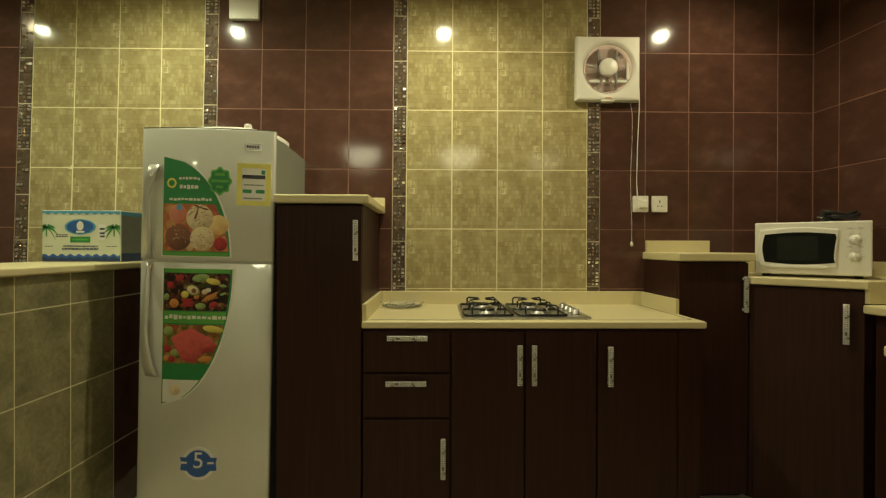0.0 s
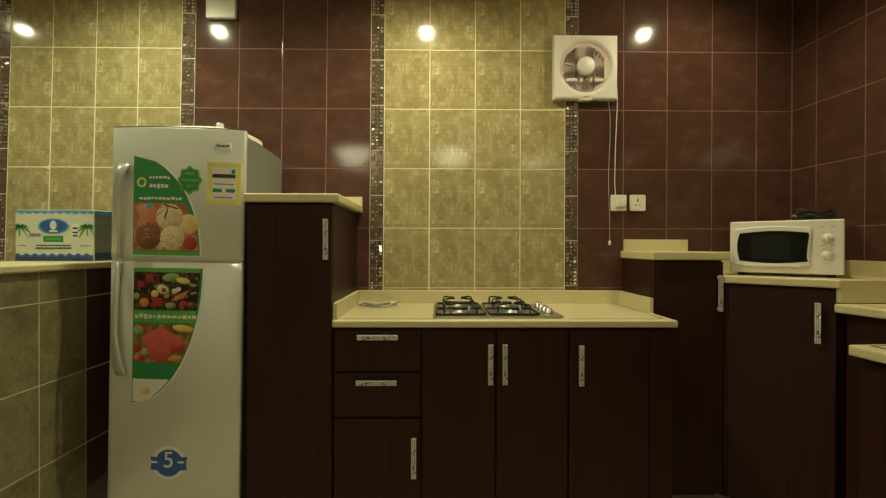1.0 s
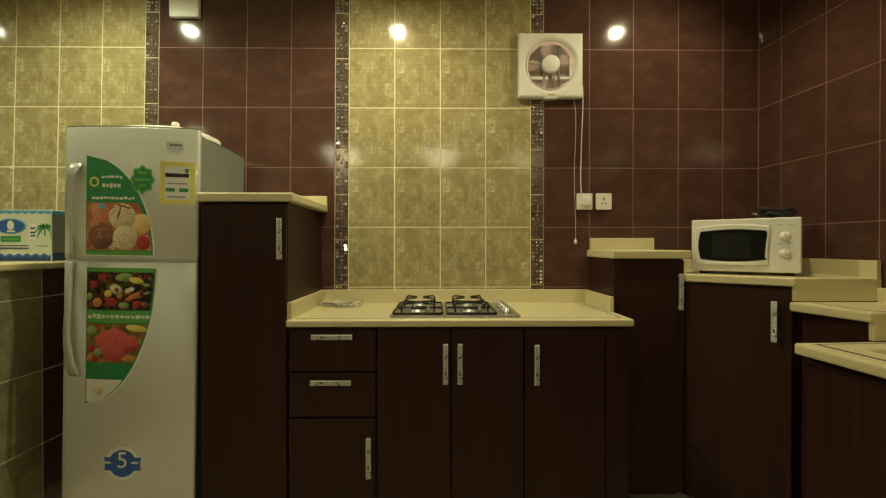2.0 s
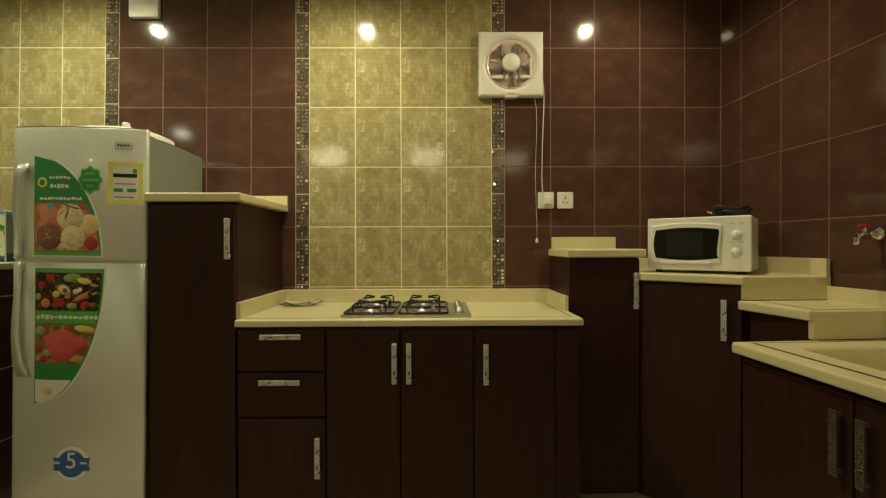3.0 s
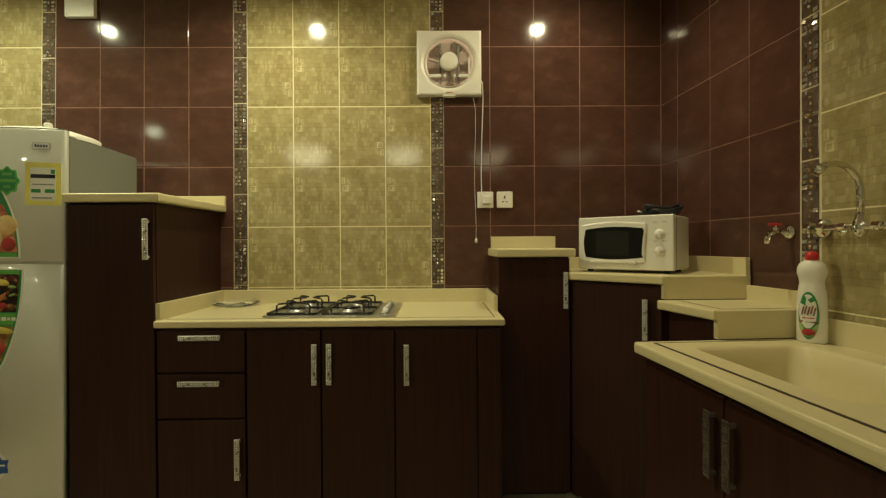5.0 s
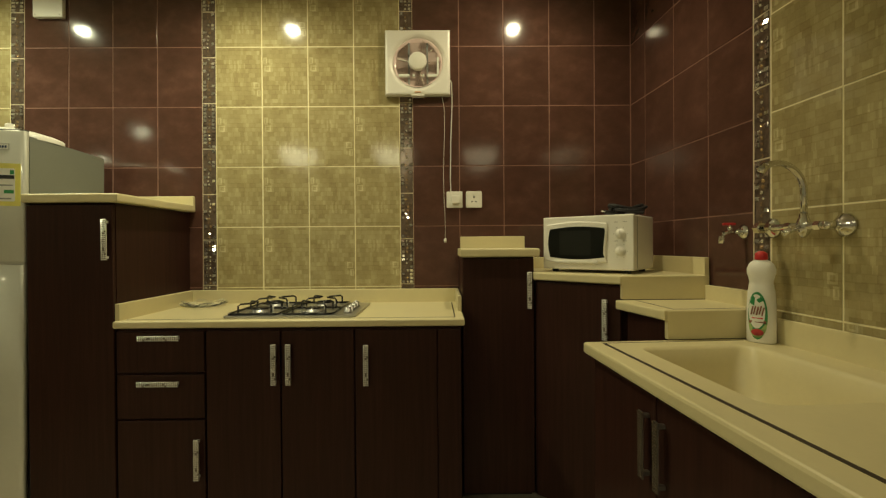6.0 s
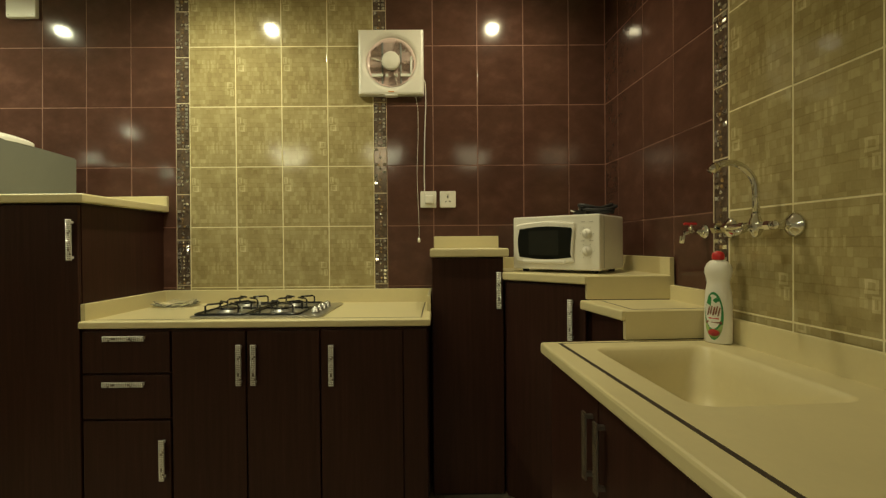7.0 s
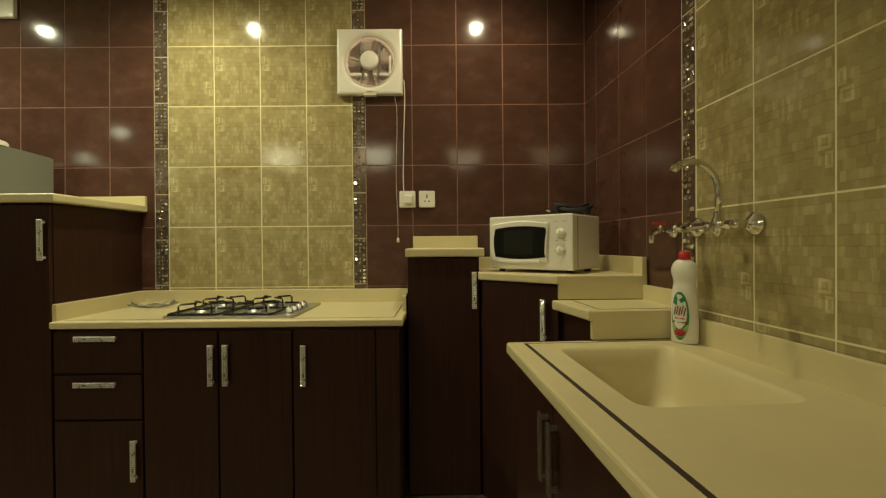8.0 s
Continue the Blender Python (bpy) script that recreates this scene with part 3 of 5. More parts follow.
slab("corner_counter", "cream solid-surface corner counter under the microwave", [(1.640, -0.003), (1.624, -0.003), (1.610, -0.392), (1.905, -0.672), along(0.672, 0.008), along(0.008, 0.008)], 1.044, 1.080,
     [(rect(1.645, 2.205, -0.022, -0.003), 1.080, 1.140), ([along(0.03, 0.008), along(0.03, 0.026), along(0.672, 0.026), along(0.672, 0.008)], 1.080, 1.152)])
tagged(part("counter_end_panel", prism([(1.913, -0.6738), along(0.6742, 0.008), along(0.650, 0.008), (1.913, -0.650)], 0.984, 1.0775, 0.0015, 1), STONE), "cream solid-surface end panel under the corner counter", "panel")
slab("step_counter", "low cream solid-surface step counter beside the sink", [(1.885, -0.674), (1.880, -0.690), along(0.952, 0.357), along(0.952, 0.008), along(0.674, 0.008)], 0.946, 0.982,
     [([along(0.674, 0.008), along(0.674, 0.026), along(0.952, 0.026), along(0.952, 0.008)], 0.982, 1.040)],
     [bar(along(0.68, 0.315), along(0.930, 0.311), 0.005), bar(along(0.930, 0.311), along(0.930, 0.03), 0.005)])
tagged(part("counter_end_panel", prism([along(0.9542, 0.345), along(0.9542, 0.008), along(0.934, 0.008), along(0.934, 0.345)], 0.8825, 0.9795, 0.0015, 1), STONE), "cream solid-surface end panel above the sink counter", "panel")



def sink_counter():
    """Counter with a moulded basin: the rim outline is bridged to a rounded tub."""
    t = thing("sink_counter", "cream solid-surface counter with a moulded sink", "countertop")
    t.matrix_basis = RIGHT
    top, low = 0.881, 0.845
    bm = bmesh.new()
    n = 8
    d0, d1, n0, n1 = 1.050, 1.565, 0.132, 0.490

    def ring(grow, z, r):
        return [bm.verts.new((x, y, z)) for x, y in rounded(d0 - grow, d1 + grow, -n1 - grow, -n0 + grow, r, n)]

    rings = [ring(0.010, top, 0.050), ring(0.003, top - 0.003, 0.046), ring(-0.004, top - 0.012, 0.042), ring(-0.014, top - 0.06, 0.062), ring(-0.024, top - 0.13, 0.078), ring(-0.036, top - 0.170, 0.085), ring(-0.060, top - 0.192, 0.085), ring(-0.10, top - 0.200, 0.07)]
    for a, b in zip(rings, rings[1:]):
        for i in range(len(a)):
            bm.faces.new((a[i], a[(i + 1) % len(a)], b[(i + 1) % len(b)], b[i]))
    bm.faces.new(rings[-1])
    # deck round the basin
    e0, e1, f0, f1 = 0.956, 2.76, -0.632, -0.008
    corners = [bm.verts.new((x, y, top)) for x, y in ((e1, f0), (e1, f1), (e0, f1), (e0, f0))]
    m = n + 1
    for q in range(4):
        arcv = rings[0][q * m:(q + 1) * m]
        for a, b in zip(arcv, arcv[1:]):
            bm.faces.new((corners[q], b, a))
        nxt = rings[0][((q + 1) * m) % len(rings[0])]
        bm.faces.new((corners[q], corners[(q + 1) % 4], nxt, arcv[-1]))
    # rounded front edge and underside
    prof = [(f0, top), (f0 - 0.005, top - 0.0022), (f0 - 0.007, top - 0.008), (f0 - 0.007, low + 0.008), (f0 - 0.005, low + 0.002), (f0, low), (f0 + 0.07, low)]
    for (y0, z0), (y1, z1) in zip(prof, prof[1:]):
        bm.faces.new([bm.verts.new(v) for v in ((e0, y0, z0), (e0, y1, z1), (e1, y1, z1), (e1, y0, z0))])
    bm.faces.new([bm.verts.new(v) for v in ((e0, f0, top), (e0, f1, top), (e0, f1, low), (e0, f0, low))])
    bmesh.ops.remove_doubles(bm, verts=bm.verts, dist=1e-5)
    bmesh.ops.recalc_face_normals(bm, faces=bm.faces)
    ob = part("slab", bm, STONE, t)
    for p in ob.data.polygons:
        p.use_smooth = p.center.z < top - 0.0005 and -0.52 < p.center.y < -0.08
    part("upstand", box(0.957, 2.76, -0.020, -0.0085, top - 0.012, 0.962, 0.004, 2), STONE, t)
    part("inlay_line", prism(bar((0.975, -0.580), (2.74, -0.549), 0.012), top - 0.001, top + 0.0006), GROOVE, t, "thin dark inlay line")
    part("inlay_line", box(0.975, 0.980, -0.574, -0.04, top - 0.001, top + 0.0006), GROOVE, t, "thin dark inlay line")
    part("drain", lathe([(0.0, 0.0), (0.035, 0.0), (0.04, 0.003), (0.02, 0.004), (0.0, 0.002)], 20, at=Matrix.Translation((1.31, -0.31, top - 0.200))), CHROME, t, smooth=True)
    return t


sink_counter()

# ---- low bar wall ----
PX = -1.335
pony = shell("wall_partition", box(-1.74, PX - 0.0012, -2.1, -0.0, 0, 1.110), GROUT_PARTITION, "low partition wall of beige tiles, coloured darker for shade")
slab("bar_top", "cream stone top of the low partition wall", rect(-1.78, -1.298, -2.14, -0.003), 1.112, 1.141)


# ---- refrigerator ----
def refrigerator():
    t = thing("refrigerator", "silver two-door refrigerator with green promotional stickers", "refrigerator")
    x0, x1 = -1.138, -0.577
    mid, half, bulge = (x0 + x1) / 2, (x1 - x0) / 2, 0.025
    t.matrix_basis = Matrix.Translation((mid, 0, 1.254)) @ Matrix.Rotation(radians(1.0), 4, "Y") @ Matrix.Translation((-mid, 0, -1.25))

    def bow(x):
        """The bulging face of the doors."""
        return -0.580 - bulge * (1 - ((x - mid) / half) ** 2)

    side = [(-0.555, 0.03), (-0.115, 0.03), (-0.115, 1.676), (-0.30, 1.684), (-0.555, 1.690)]
    bm = bmesh.new()
    a = [bm.verts.new((x0 + 0.006, y, z)) for y, z in side]
    b = [bm.verts.new((x1 - 0.006, y, z)) for y, z in side]
    bm.faces.new(a)
    bm.faces.new(b[::-1])
    for i in range(len(side)):
        bm.faces.new((a[i], a[(i + 1) % len(side)], b[(i + 1) % len(side)], b[i]))
    bmesh.ops.recalc_face_normals(bm, faces=bm.faces)
    bmesh.ops.bevel(bm, geom=list(bm.edges), offset=0.006, segments=2, affect="EDGES")
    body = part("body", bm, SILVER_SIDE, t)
    part("base_grille", box(x0 + 0.02, x1 - 0.02, -0.55, -0.53, 0.0, 0.04), GASKET, t)
    lid, cx, n = bmesh.new(), -0.835, 32
    rings = []
    for f, z in ((1.0, 1.685), (1.0, 1.700), (0.97, 1.707), (0.88, 1.717), (0.70, 1.731), (0.42, 1.744), (0.0, 1.749)):
        ring = []
        for i in range(n):
            c, q = math.cos(2 * math.pi * i / n), math.sin(2 * math.pi * i / n)
            ring.append(lid.verts.new((cx + 0.255 * f * math.copysign(abs(c) ** 0.55, c), -0.435 + 0.130 * f * math.copysign(abs(q) ** 0.55, q), z)))
        rings.append(ring)
    for p, q in zip(rings, rings[1:]):
        for i in range(n):
            lid.faces.new((p[i], p[(i + 1) % n], q[(i + 1) % n], q[i]))
    bmesh.ops.remove_doubles(lid, verts=lid.verts, dist=1e-5)
    bmesh.ops.recalc_face_normals(lid, faces=lid.faces)
    part("top_panel", lid, WHITE, t, "white domed top panel", True)
    part("hinge_cover", lathe([(0.016, 0.0), (0.016, 0.022), (0.012, 0.028), (0.0, 0.03)], 14, at=Matrix.Translation((-0.735, -0.48, 1.732))), WHITE, t)
    part("gasket", box(x0 + 0.012, x1 - 0.012, -0.562, -0.548, 0.06, 1.695), GASKET, t)

    def door(z0, z1):
        bm = bmesh.new()
        out = [(x0, -0.560), (x0, -0.572), (x0 + 0.002, -0.578)]
        out += [(x0 + 0.006 + (x1 - x0 - 0.012) * i / 32, bow(x0 + 0.006 + (x1 - x0 - 0.012) * i / 32)) for i in range(33)]
        out += [(x1 - 0.002, -0.578), (x1, -0.572), (x1, -0.560)]
        ob = part("door", prism(out, z0, z1, 0.003, 2, bm), SILVER, t)
        for p in ob.data.polygons:
            p.use_smooth = abs(p.normal.z) < 0.5
        return ob

    part("top_trim", prism([(x0 + 0.002, -0.556)] + [(x0 + 0.004 + (x1 - x0 - 0.008) * i / 24, bow(x0 + 0.004 + (x1 - x0 - 0.008) * i / 24) + 0.004) for i in range(25)] + [(x1 - 0.002, -0.556)], 1.7065, 1.711), GASKET, t)
    up, dn = door(1.152, 1.706), door(0.055, 1.142)
    part("trim_strip", prism([(x0 + 0.003, -0.566)] + [(x0 + 0.004 + (x1 - x0 - 0.008) * i / 24, bow(x0 + 0.004 + (x1 - x0 - 0.008) * i / 24) + 0.006) for i in range(25)] + [(x1 - 0.003, -0.566)], 1.1425, 1.1515), HANDLE_GREY, t)

    def grip(door_ob, za, zb, flip):
        """A broad flat bow, wider at its free end."""
        bm = bmesh.new()
        rings = []
        for i in range(21):
            k = i / 20
            g = k if flip else 1 - k
            out = 0.006 + 0.030 * math.sin(min(1.0, g / 0.75) * math.pi / 2) * (1 if g < 0.90 else 1 - (g - 0.90) / 0.10 * 0.55)
            flare = max(0.0, (g - 0.62) / 0.38)
            wd = 0.0100 + 0.0035 * g + 0.0115 * flare
            cx2 = -1.091 + 0.006 * g + 0.024 * flare ** 1.2
            z = za + (zb - za) * k
            ring = []
            for a in range(12):
                c, q = math.cos(2 * math.pi * a / 12), math.sin(2 * math.pi * a / 12)
                ring.append(bm.verts.new((cx2 + wd * math.copysign(abs(c) ** 0.6, c), -0.600 - out + 0.009 * math.copysign(abs(q) ** 0.6, q), z)))
            rings.append(ring)
        for p, q in zip(rings, rings[1:]):
            for a in range(12):
                bm.faces.new((p[a], p[(a + 1) % 12], q[(a + 1) % 12], q[a]))
        bm.faces.new(rings[0][::-1])
        bm.faces.new(rings[-1])
        bmesh.ops.recalc_face_normals(bm, faces=bm.faces)
        ob = part("handle", bm, HANDLE_GREY, door_ob, "curved silver door handle", True)
        ze = zb - 0.018 if flip else za + 0.018
        part("mount", box(-1.080, -1.056, -0.626, -0.596, ze - 0.012, ze + 0.012, 0.005, 2), HANDLE_GREY, ob)
        zm = za + 0.012 if flip else zb - 0.012
        part("mount", box(-1.094, -1.074, -0.608, -0.590, zm - 0.012, zm + 0.012, 0.003, 1), HANDLE_GREY, ob)

    grip(up, 1.158, 1.548, True)
    grip(dn, 0.665, 1.136, False)

    def sheet(name, pts, depth, material, parent, label=""):
        return part(name, plate(pts, -0.6030 - depth, -0.6024), material, parent, label)

    # upper leaf-shaped sticker
    def leaf(xl, z0, z1, w0, n=18, grow=0.0):
        """Outline with a straight left edge and a bulging right edge that closes at the top."""
        right = []
        for i in range(n + 1):
            k = i / n
            right.append((xl + w0 * math.sqrt(max(0.0, 1 - k ** 2.0)) + grow, z0 + (z1 - z0) * k))
        return [(xl - grow, z0)] + right

    lower = [(x, 2 * 0.540 + (1.122 - 0.540) - z) for x, z in leaf(-1.045, 0.540, 1.122, 0.296, grow=0.005)]
    lower.reverse()
    st = sheet("sticker", leaf(-1.036, 1.166, 1.590, 0.286, grow=0.005), 0.0004, PAPER, up, "green leaf-shaped promotional sticker")
    sheet("print", leaf(-1.036, 1.170, 1.586, 0.284), 0.0008, GREEN, st)
    sheet("bottom_band", rect(-1.034, -0.757, 1.170, 1.186), 0.0010, LIME, st)
    sheet("photo", [(-1.032, 1.190), (-0.757, 1.190), (-0.762, 1.235), (-0.775, 1.290), (-0.796, 1.350), (-0.815, 1.388), (-1.032, 1.388)], 0.0012, CREAM, st)
    layer = itertools.count()
    for cx, cz, r, m in ((-0.970, 1.345, 0.040, STRAWBERRY), (-0.800, 1.302, 0.042, PEACH), (-0.968, 1.248, 0.056, CHOC), (-0.878, 1.330, 0.056, SCOOP), (-0.866, 1.243, 0.051, SCOOP), (-0.790, 1.222, 0.028, BERRY), (-0.965, 1.374, 0.013, SKY)):
        sheet("scoop", arc(cx, cz, r, 0, 345, 20), 0.0013 + 0.0002 * next(layer), m, st)
    for a in (60, 110, 160, 210, 20, 255):
        sheet("syrup", [(-0.885, 1.375), (-0.880, 1.378), (-0.885 + 0.045 * math.cos(radians(a)) + 0.006, 1.358 + 0.03 * math.sin(radians(a))), (-0.885 + 0.045 * math.cos(radians(a)) - 0.006, 1.352 + 0.03 * math.sin(radians(a)))], 0.0022, CHOC, st)
    for cx, cz, r in ((-0.885, 1.335, 0.046), (-0.868, 1.245, 0.046), (-0.972, 1.255, 0.046)):
        bm = bmesh.new()
        for k in range(16):
            a, q = random.uniform(0, 6.28), r * math.sqrt(random.random())
            u, v, w = cx + q * math.cos(a), cz + q * math.sin(a), random.uniform(0.0014, 0.0034)
            plate([(u - w, v - w * 0.6), (u + w, v - w * 0.4), (u + w * 0.8, v + w * 0.6), (u - w * 0.7, v + w * 0.5)], -0.6055, -0.6026, 0, bm)
        tagged(part("sprinkles", bm, CHOC if cx > -0.95 else SCOOP, st), kind="stuff")
    sheet("emblem", arc(-1.0, 1.475, 0.021, 0, 350, 18), 0.0012, YELLOW, st)
    sheet("emblem", arc(-1.0, 1.475, 0.013, 0, 350, 18), 0.0014, GREEN, st)
    for xa, xb, z, h in ((-0.968, -0.880, 1.496, 0.016), (-0.965, -0.885, 1.460, 0.020), (-1.010, -0.830, 1.408, 0.014)):
        k = xa
        while k < xb - 0.004:
            w = random.uniform(0.008, 0.018)
            sheet("print_bar", rect(k, min(k + w, xb), z - h * random.uniform(0.25, 0.5), z + h * random.uniform(0.2, 0.5)), 0.0012, PAPER, st)
            k += w + 0.004
    # lower half sticker
    st = sheet("sticker", lower, 0.0004, PAPER, dn, "green curved promotional sticker with food pictures")
    inner = [(x, 2 * 0.540 + (1.122 - 0.540) - z) for x, z in leaf(-1.044, 0.546, 1.118, 0.290)]
    inner.reverse()
    sheet("print", inner, 0.0008, GREEN, st)

    def edge_x(z):
        return -1.044 + 0.286 * math.sqrt(max(0.0, 1 - ((1.118 - z) / 0.574) ** 2)) - 0.004

    def band(z0, z1, depth, material, name="photo"):
        zs = [z0 + (z1 - z0) * i / 6 for i in range(7)]
        return sheet(name, [(-1.040, z0)] + [(edge_x(z), z) for z in zs] + [(-1.040, z1)], depth, material, st)

    band(1.099, 1.116, 0.0010, LIME, "header_band")
    band(0.886, 0.936, 0.0010, LIME, "title_band")
    band(0.940, 1.098, 0.0012, FRUIT)
    layer = itertools.count()
    grapes = [(-0.955 + 0.011 * (k % 4) + 0.005 * (k // 4 % 2), 0.962 + 0.011 * (k // 4), 0.0075, 0.0075, 0, BERRY) for k in range(12)]
    food = [(-0.883, 1.078, 0.036, 0.017, 8, LETTUCE), (-0.831, 1.064, 0.030, 0.013, -12, LEMON), (-0.973, 1.076, 0.019, 0.014, 30, BERRY), (-1.012, 1.046, 0.015, 0.015, 0, BERRY), (-1.028, 0.996, 0.012, 0.015, 0, LETTUCE), (-0.995, 0.970, 0.020, 0.019, 0, ORANGE), (-0.949, 1.008, 0.016, 0.015, 0, LEMON),
            (-0.900, 0.998, 0.012, 0.009, 20, ORANGE), (-0.882, 0.960, 0.022, 0.013, 0, LETTUCE), (-0.828, 0.966, 0.018, 0.014, 0, BERRY), (-0.866, 1.020, 0.012, 0.011, 0, SCOOP), (-0.850, 1.028, 0.010, 0.009, 0, PAPER), (-0.790, 1.046, 0.016, 0.006, -10, LETTUCE), (-0.790, 1.012, 0.013, 0.005, 20, LETTUCE), (-0.914, 1.026, 0.030, 0.021, -25, LETTUCE), (-0.914, 1.026, 0.025, 0.0165, -25, SCOOP), (-0.911, 1.024, 0.010, 0.010, 0, CHOC)]
    food += [(-0.862 + 0.012 * k, 0.992 + 0.004 * k, 0.021, 0.0042, 42 + 6 * k, ORANGE) for k in range(4)]
    for cx, cz, ra, rb, turn, m in grapes + food:
        c, q = math.cos(radians(turn)), math.sin(radians(turn))
        sheet("fruit", [(cx + x * c * ra - z * q * rb, cz + x * q * ra + z * c * rb) for x, z in arc(0, 0, 1.0, 0, 340, 17)], 0.0014 + 0.00006 * next(layer), m, st)
    k = -1.035
    while k < -0.775:
        w = random.uniform(0.010, 0.022)
        sheet("print_bar", rect(k, k + w, 0.902 + random.uniform(0, 0.006), 0.920 + random.uniform(-0.006, 0.004)), 0.0014, PAPER, st)
        k += w + 0.005
    band(0.718, 0.880, 0.0012, MEAT)
    for cx, cz, ra, rb, turn, m in ((-1.018, 0.853, 0.022, 0.020, 0, LETTUCE), (-0.985, 0.762, 0.022, 0.016, 0, LETTUCE), (-1.022, 0.777, 0.017, 0.016, 0, BERRY), (-1.002, 0.735, 0.015, 0.013, 0, BERRY), (-0.829, 0.864, 0.044, 0.014, -8, LEMON), (-0.860, 0.738, 0.030, 0.012, 8, ORANGE), (-1.028, 0.737, 0.011, 0.012, 0, ORANGE)):
        c, q = math.cos(radians(turn)), math.sin(radians(turn))
        sheet("garnish", [(cx + x * c * ra - z * q * rb, cz + x * q * ra + z * c * rb) for x, z in arc(0, 0, 1.0, 0, 340, 17)], 0.0015, m, st)
    sheet("meat", [(-1.005, 0.822), (-0.985, 0.782), (-0.958, 0.732), (-0.905, 0.722), (-0.878, 0.757), (-0.823, 0.772), (-0.812, 0.798), (-0.852, 0.832), (-0.918, 0.866), (-0.955, 0.855)], 0.0020, REDMEAT, st)
    sheet("meat_cut", [(-0.878, 0.757), (-0.823, 0.772), (-0.812, 0.798), (-0.868, 0.782)], 0.0024, MEAT_CUT, st)
    band(0.553, 0.648, 0.0012, PAPER)
    sheet("egg", arc(-0.985, 0.605, 0.022, 0, 342, 16), 0.0016, SCOOP, st)
    # scalloped green badge, energy label, maker plate, round warranty badge
    pts = []
    for i in range(48):
        a = 2 * math.pi * i / 48
        r = 0.050 + 0.0045 * math.cos(8 * a)
        pts.append((-0.797 + 0.92 * r * math.cos(a), 1.487 + 1.12 * r * math.sin(a)))
    bd = sheet("badge", pts, 0.0018, LIME, up, "scalloped green badge sticker")
    sheet("print", [(-0.797 + (x + 0.797) * 0.84, 1.487 + (z - 1.487) * 0.84) for x, z in pts], 0.0022, GREEN, bd)
    for z, w in ((1.515, 0.020), (1.487, 0.036), (1.462, 0.014)):
        sheet("print_bar", rect(-0.797 - w, -0.797 + w, z - 0.006, z + 0.006), 0.0026, LIME, bd)
    lb = sheet("energy_label", rect(-0.728, -0.592, 1.388, 1.566), 0.0006, YELLOW, up, "yellow and white energy label")
    sheet("panel", rounded(-0.708, -0.612, 1.407, 1.545, 0.004, 2), 0.0010, PAPER, lb)
    for xa, xb, za, zb, m in ((-0.706, -0.614, 1.501, 1.517, BLACK), (-0.704, -0.668, 1.440, 1.455, GREEN), (-0.652, -0.616, 1.440, 1.455, GREEN), (-0.70, -0.65, 1.472, 1.477, GREYBAR), (-0.65, -0.62, 1.472, 1.477, GREYBAR), (-0.70, -0.625, 1.415, 1.421, GREYBAR), (-0.63, -0.615, 1.520, 1.538, GREEN)):
        sheet("print_bar", rect(xa, xb, za, zb), 0.0014, m, lb)
    mp = sheet("maker_plate", rounded(-0.700, -0.632, 1.620, 1.650, 0.003, 3), 0.0025, STEEL, up, "small framed silver nameplate")
    sheet("face", rect(-0.696, -0.636, 1.624, 1.646), 0.0029, PAPER, mp)
    for k in range(5):
        sheet("print_bar", rect(-0.690 + k * 0.0105, -0.683 + k * 0.0105, 1.630, 1.640 + 0.002 * (k == 0)), 0.0033, NAVY, mp)
    wb = sheet("warranty_badge", arc(-0.880, 0.297, 0.070, 0, 352, 40), 0.0006, PAPER, dn, "round blue badge with the figure 5")
    sheet("ribbon", [(-0.956, 0.268), (-0.880, 0.262), (-0.804, 0.268), (-0.808, 0.300), (-0.802, 0.322), (-0.828, 0.322), (-0.880, 0.316), (-0.932, 0.322), (-0.958, 0.322), (-0.952, 0.300)], 0.0009, BLUE, wb)
    sheet("disc", arc(-0.880, 0.297, 0.057, 0, 352, 40), 0.0012, BLUE, wb)
    for xa, xb in ((-0.952, -0.928), (-0.842, -0.816)):
        sheet("print_bar", rect(xa, xb, 0.296, 0.304), 0.0016, PAPER, wb)
    cu = bpy.data.curves.new("figure", "FONT")
    cu.body, cu.size, cu.extrude, cu.align_x, cu.align_y = "5", 0.096, 0.0004, "CENTER", "CENTER"
    tx = new("figure_tmp", cu)
    dg = bpy.context.evaluated_depsgraph_get()
    me = bpy.data.meshes.new_from_object(tx.evaluated_get(dg))
    bpy.data.objects.remove(tx)
    me.materials.clear()
    me.materials.append(PAPER)
    fg = new("figure", me)
    fg.parent = wb
    fg.data.transform(pose(-0.880, -0.6050, 0.308, 90, 0, 0))

    # prints and handles follow the bulge of their door
    def follow(ob, shift):
        bm = bmesh.new()
        bm.from_mesh(ob.data)
        xs = [v.co.x for v in bm.verts]
        x = math.floor(min(xs) / 0.02) * 0.02 + 0.02
        while x < max(xs) and "handle" not in ob.name and "mount" not in ob.name:
            bmesh.ops.bisect_plane(bm, geom=list(bm.verts) + list(bm.edges) + list(bm.faces), plane_co=(x, 0, 0), plane_no=(1, 0, 0))
            x += 0.02
        for v in bm.verts:
            v.co.x += shift
            v.co.y += bow(v.co.x) + 0.6026
        bm.to_mesh(ob.data)
        bm.free()

    for leaf_door, shift in ((up, 0.001), (dn, 0.016)):
        for ob in leaf_door.children_recursive:
            follow(ob, shift if "handle" not in ob.name and "mount" not in ob.name else -0.004)
    return t


refrigerator()


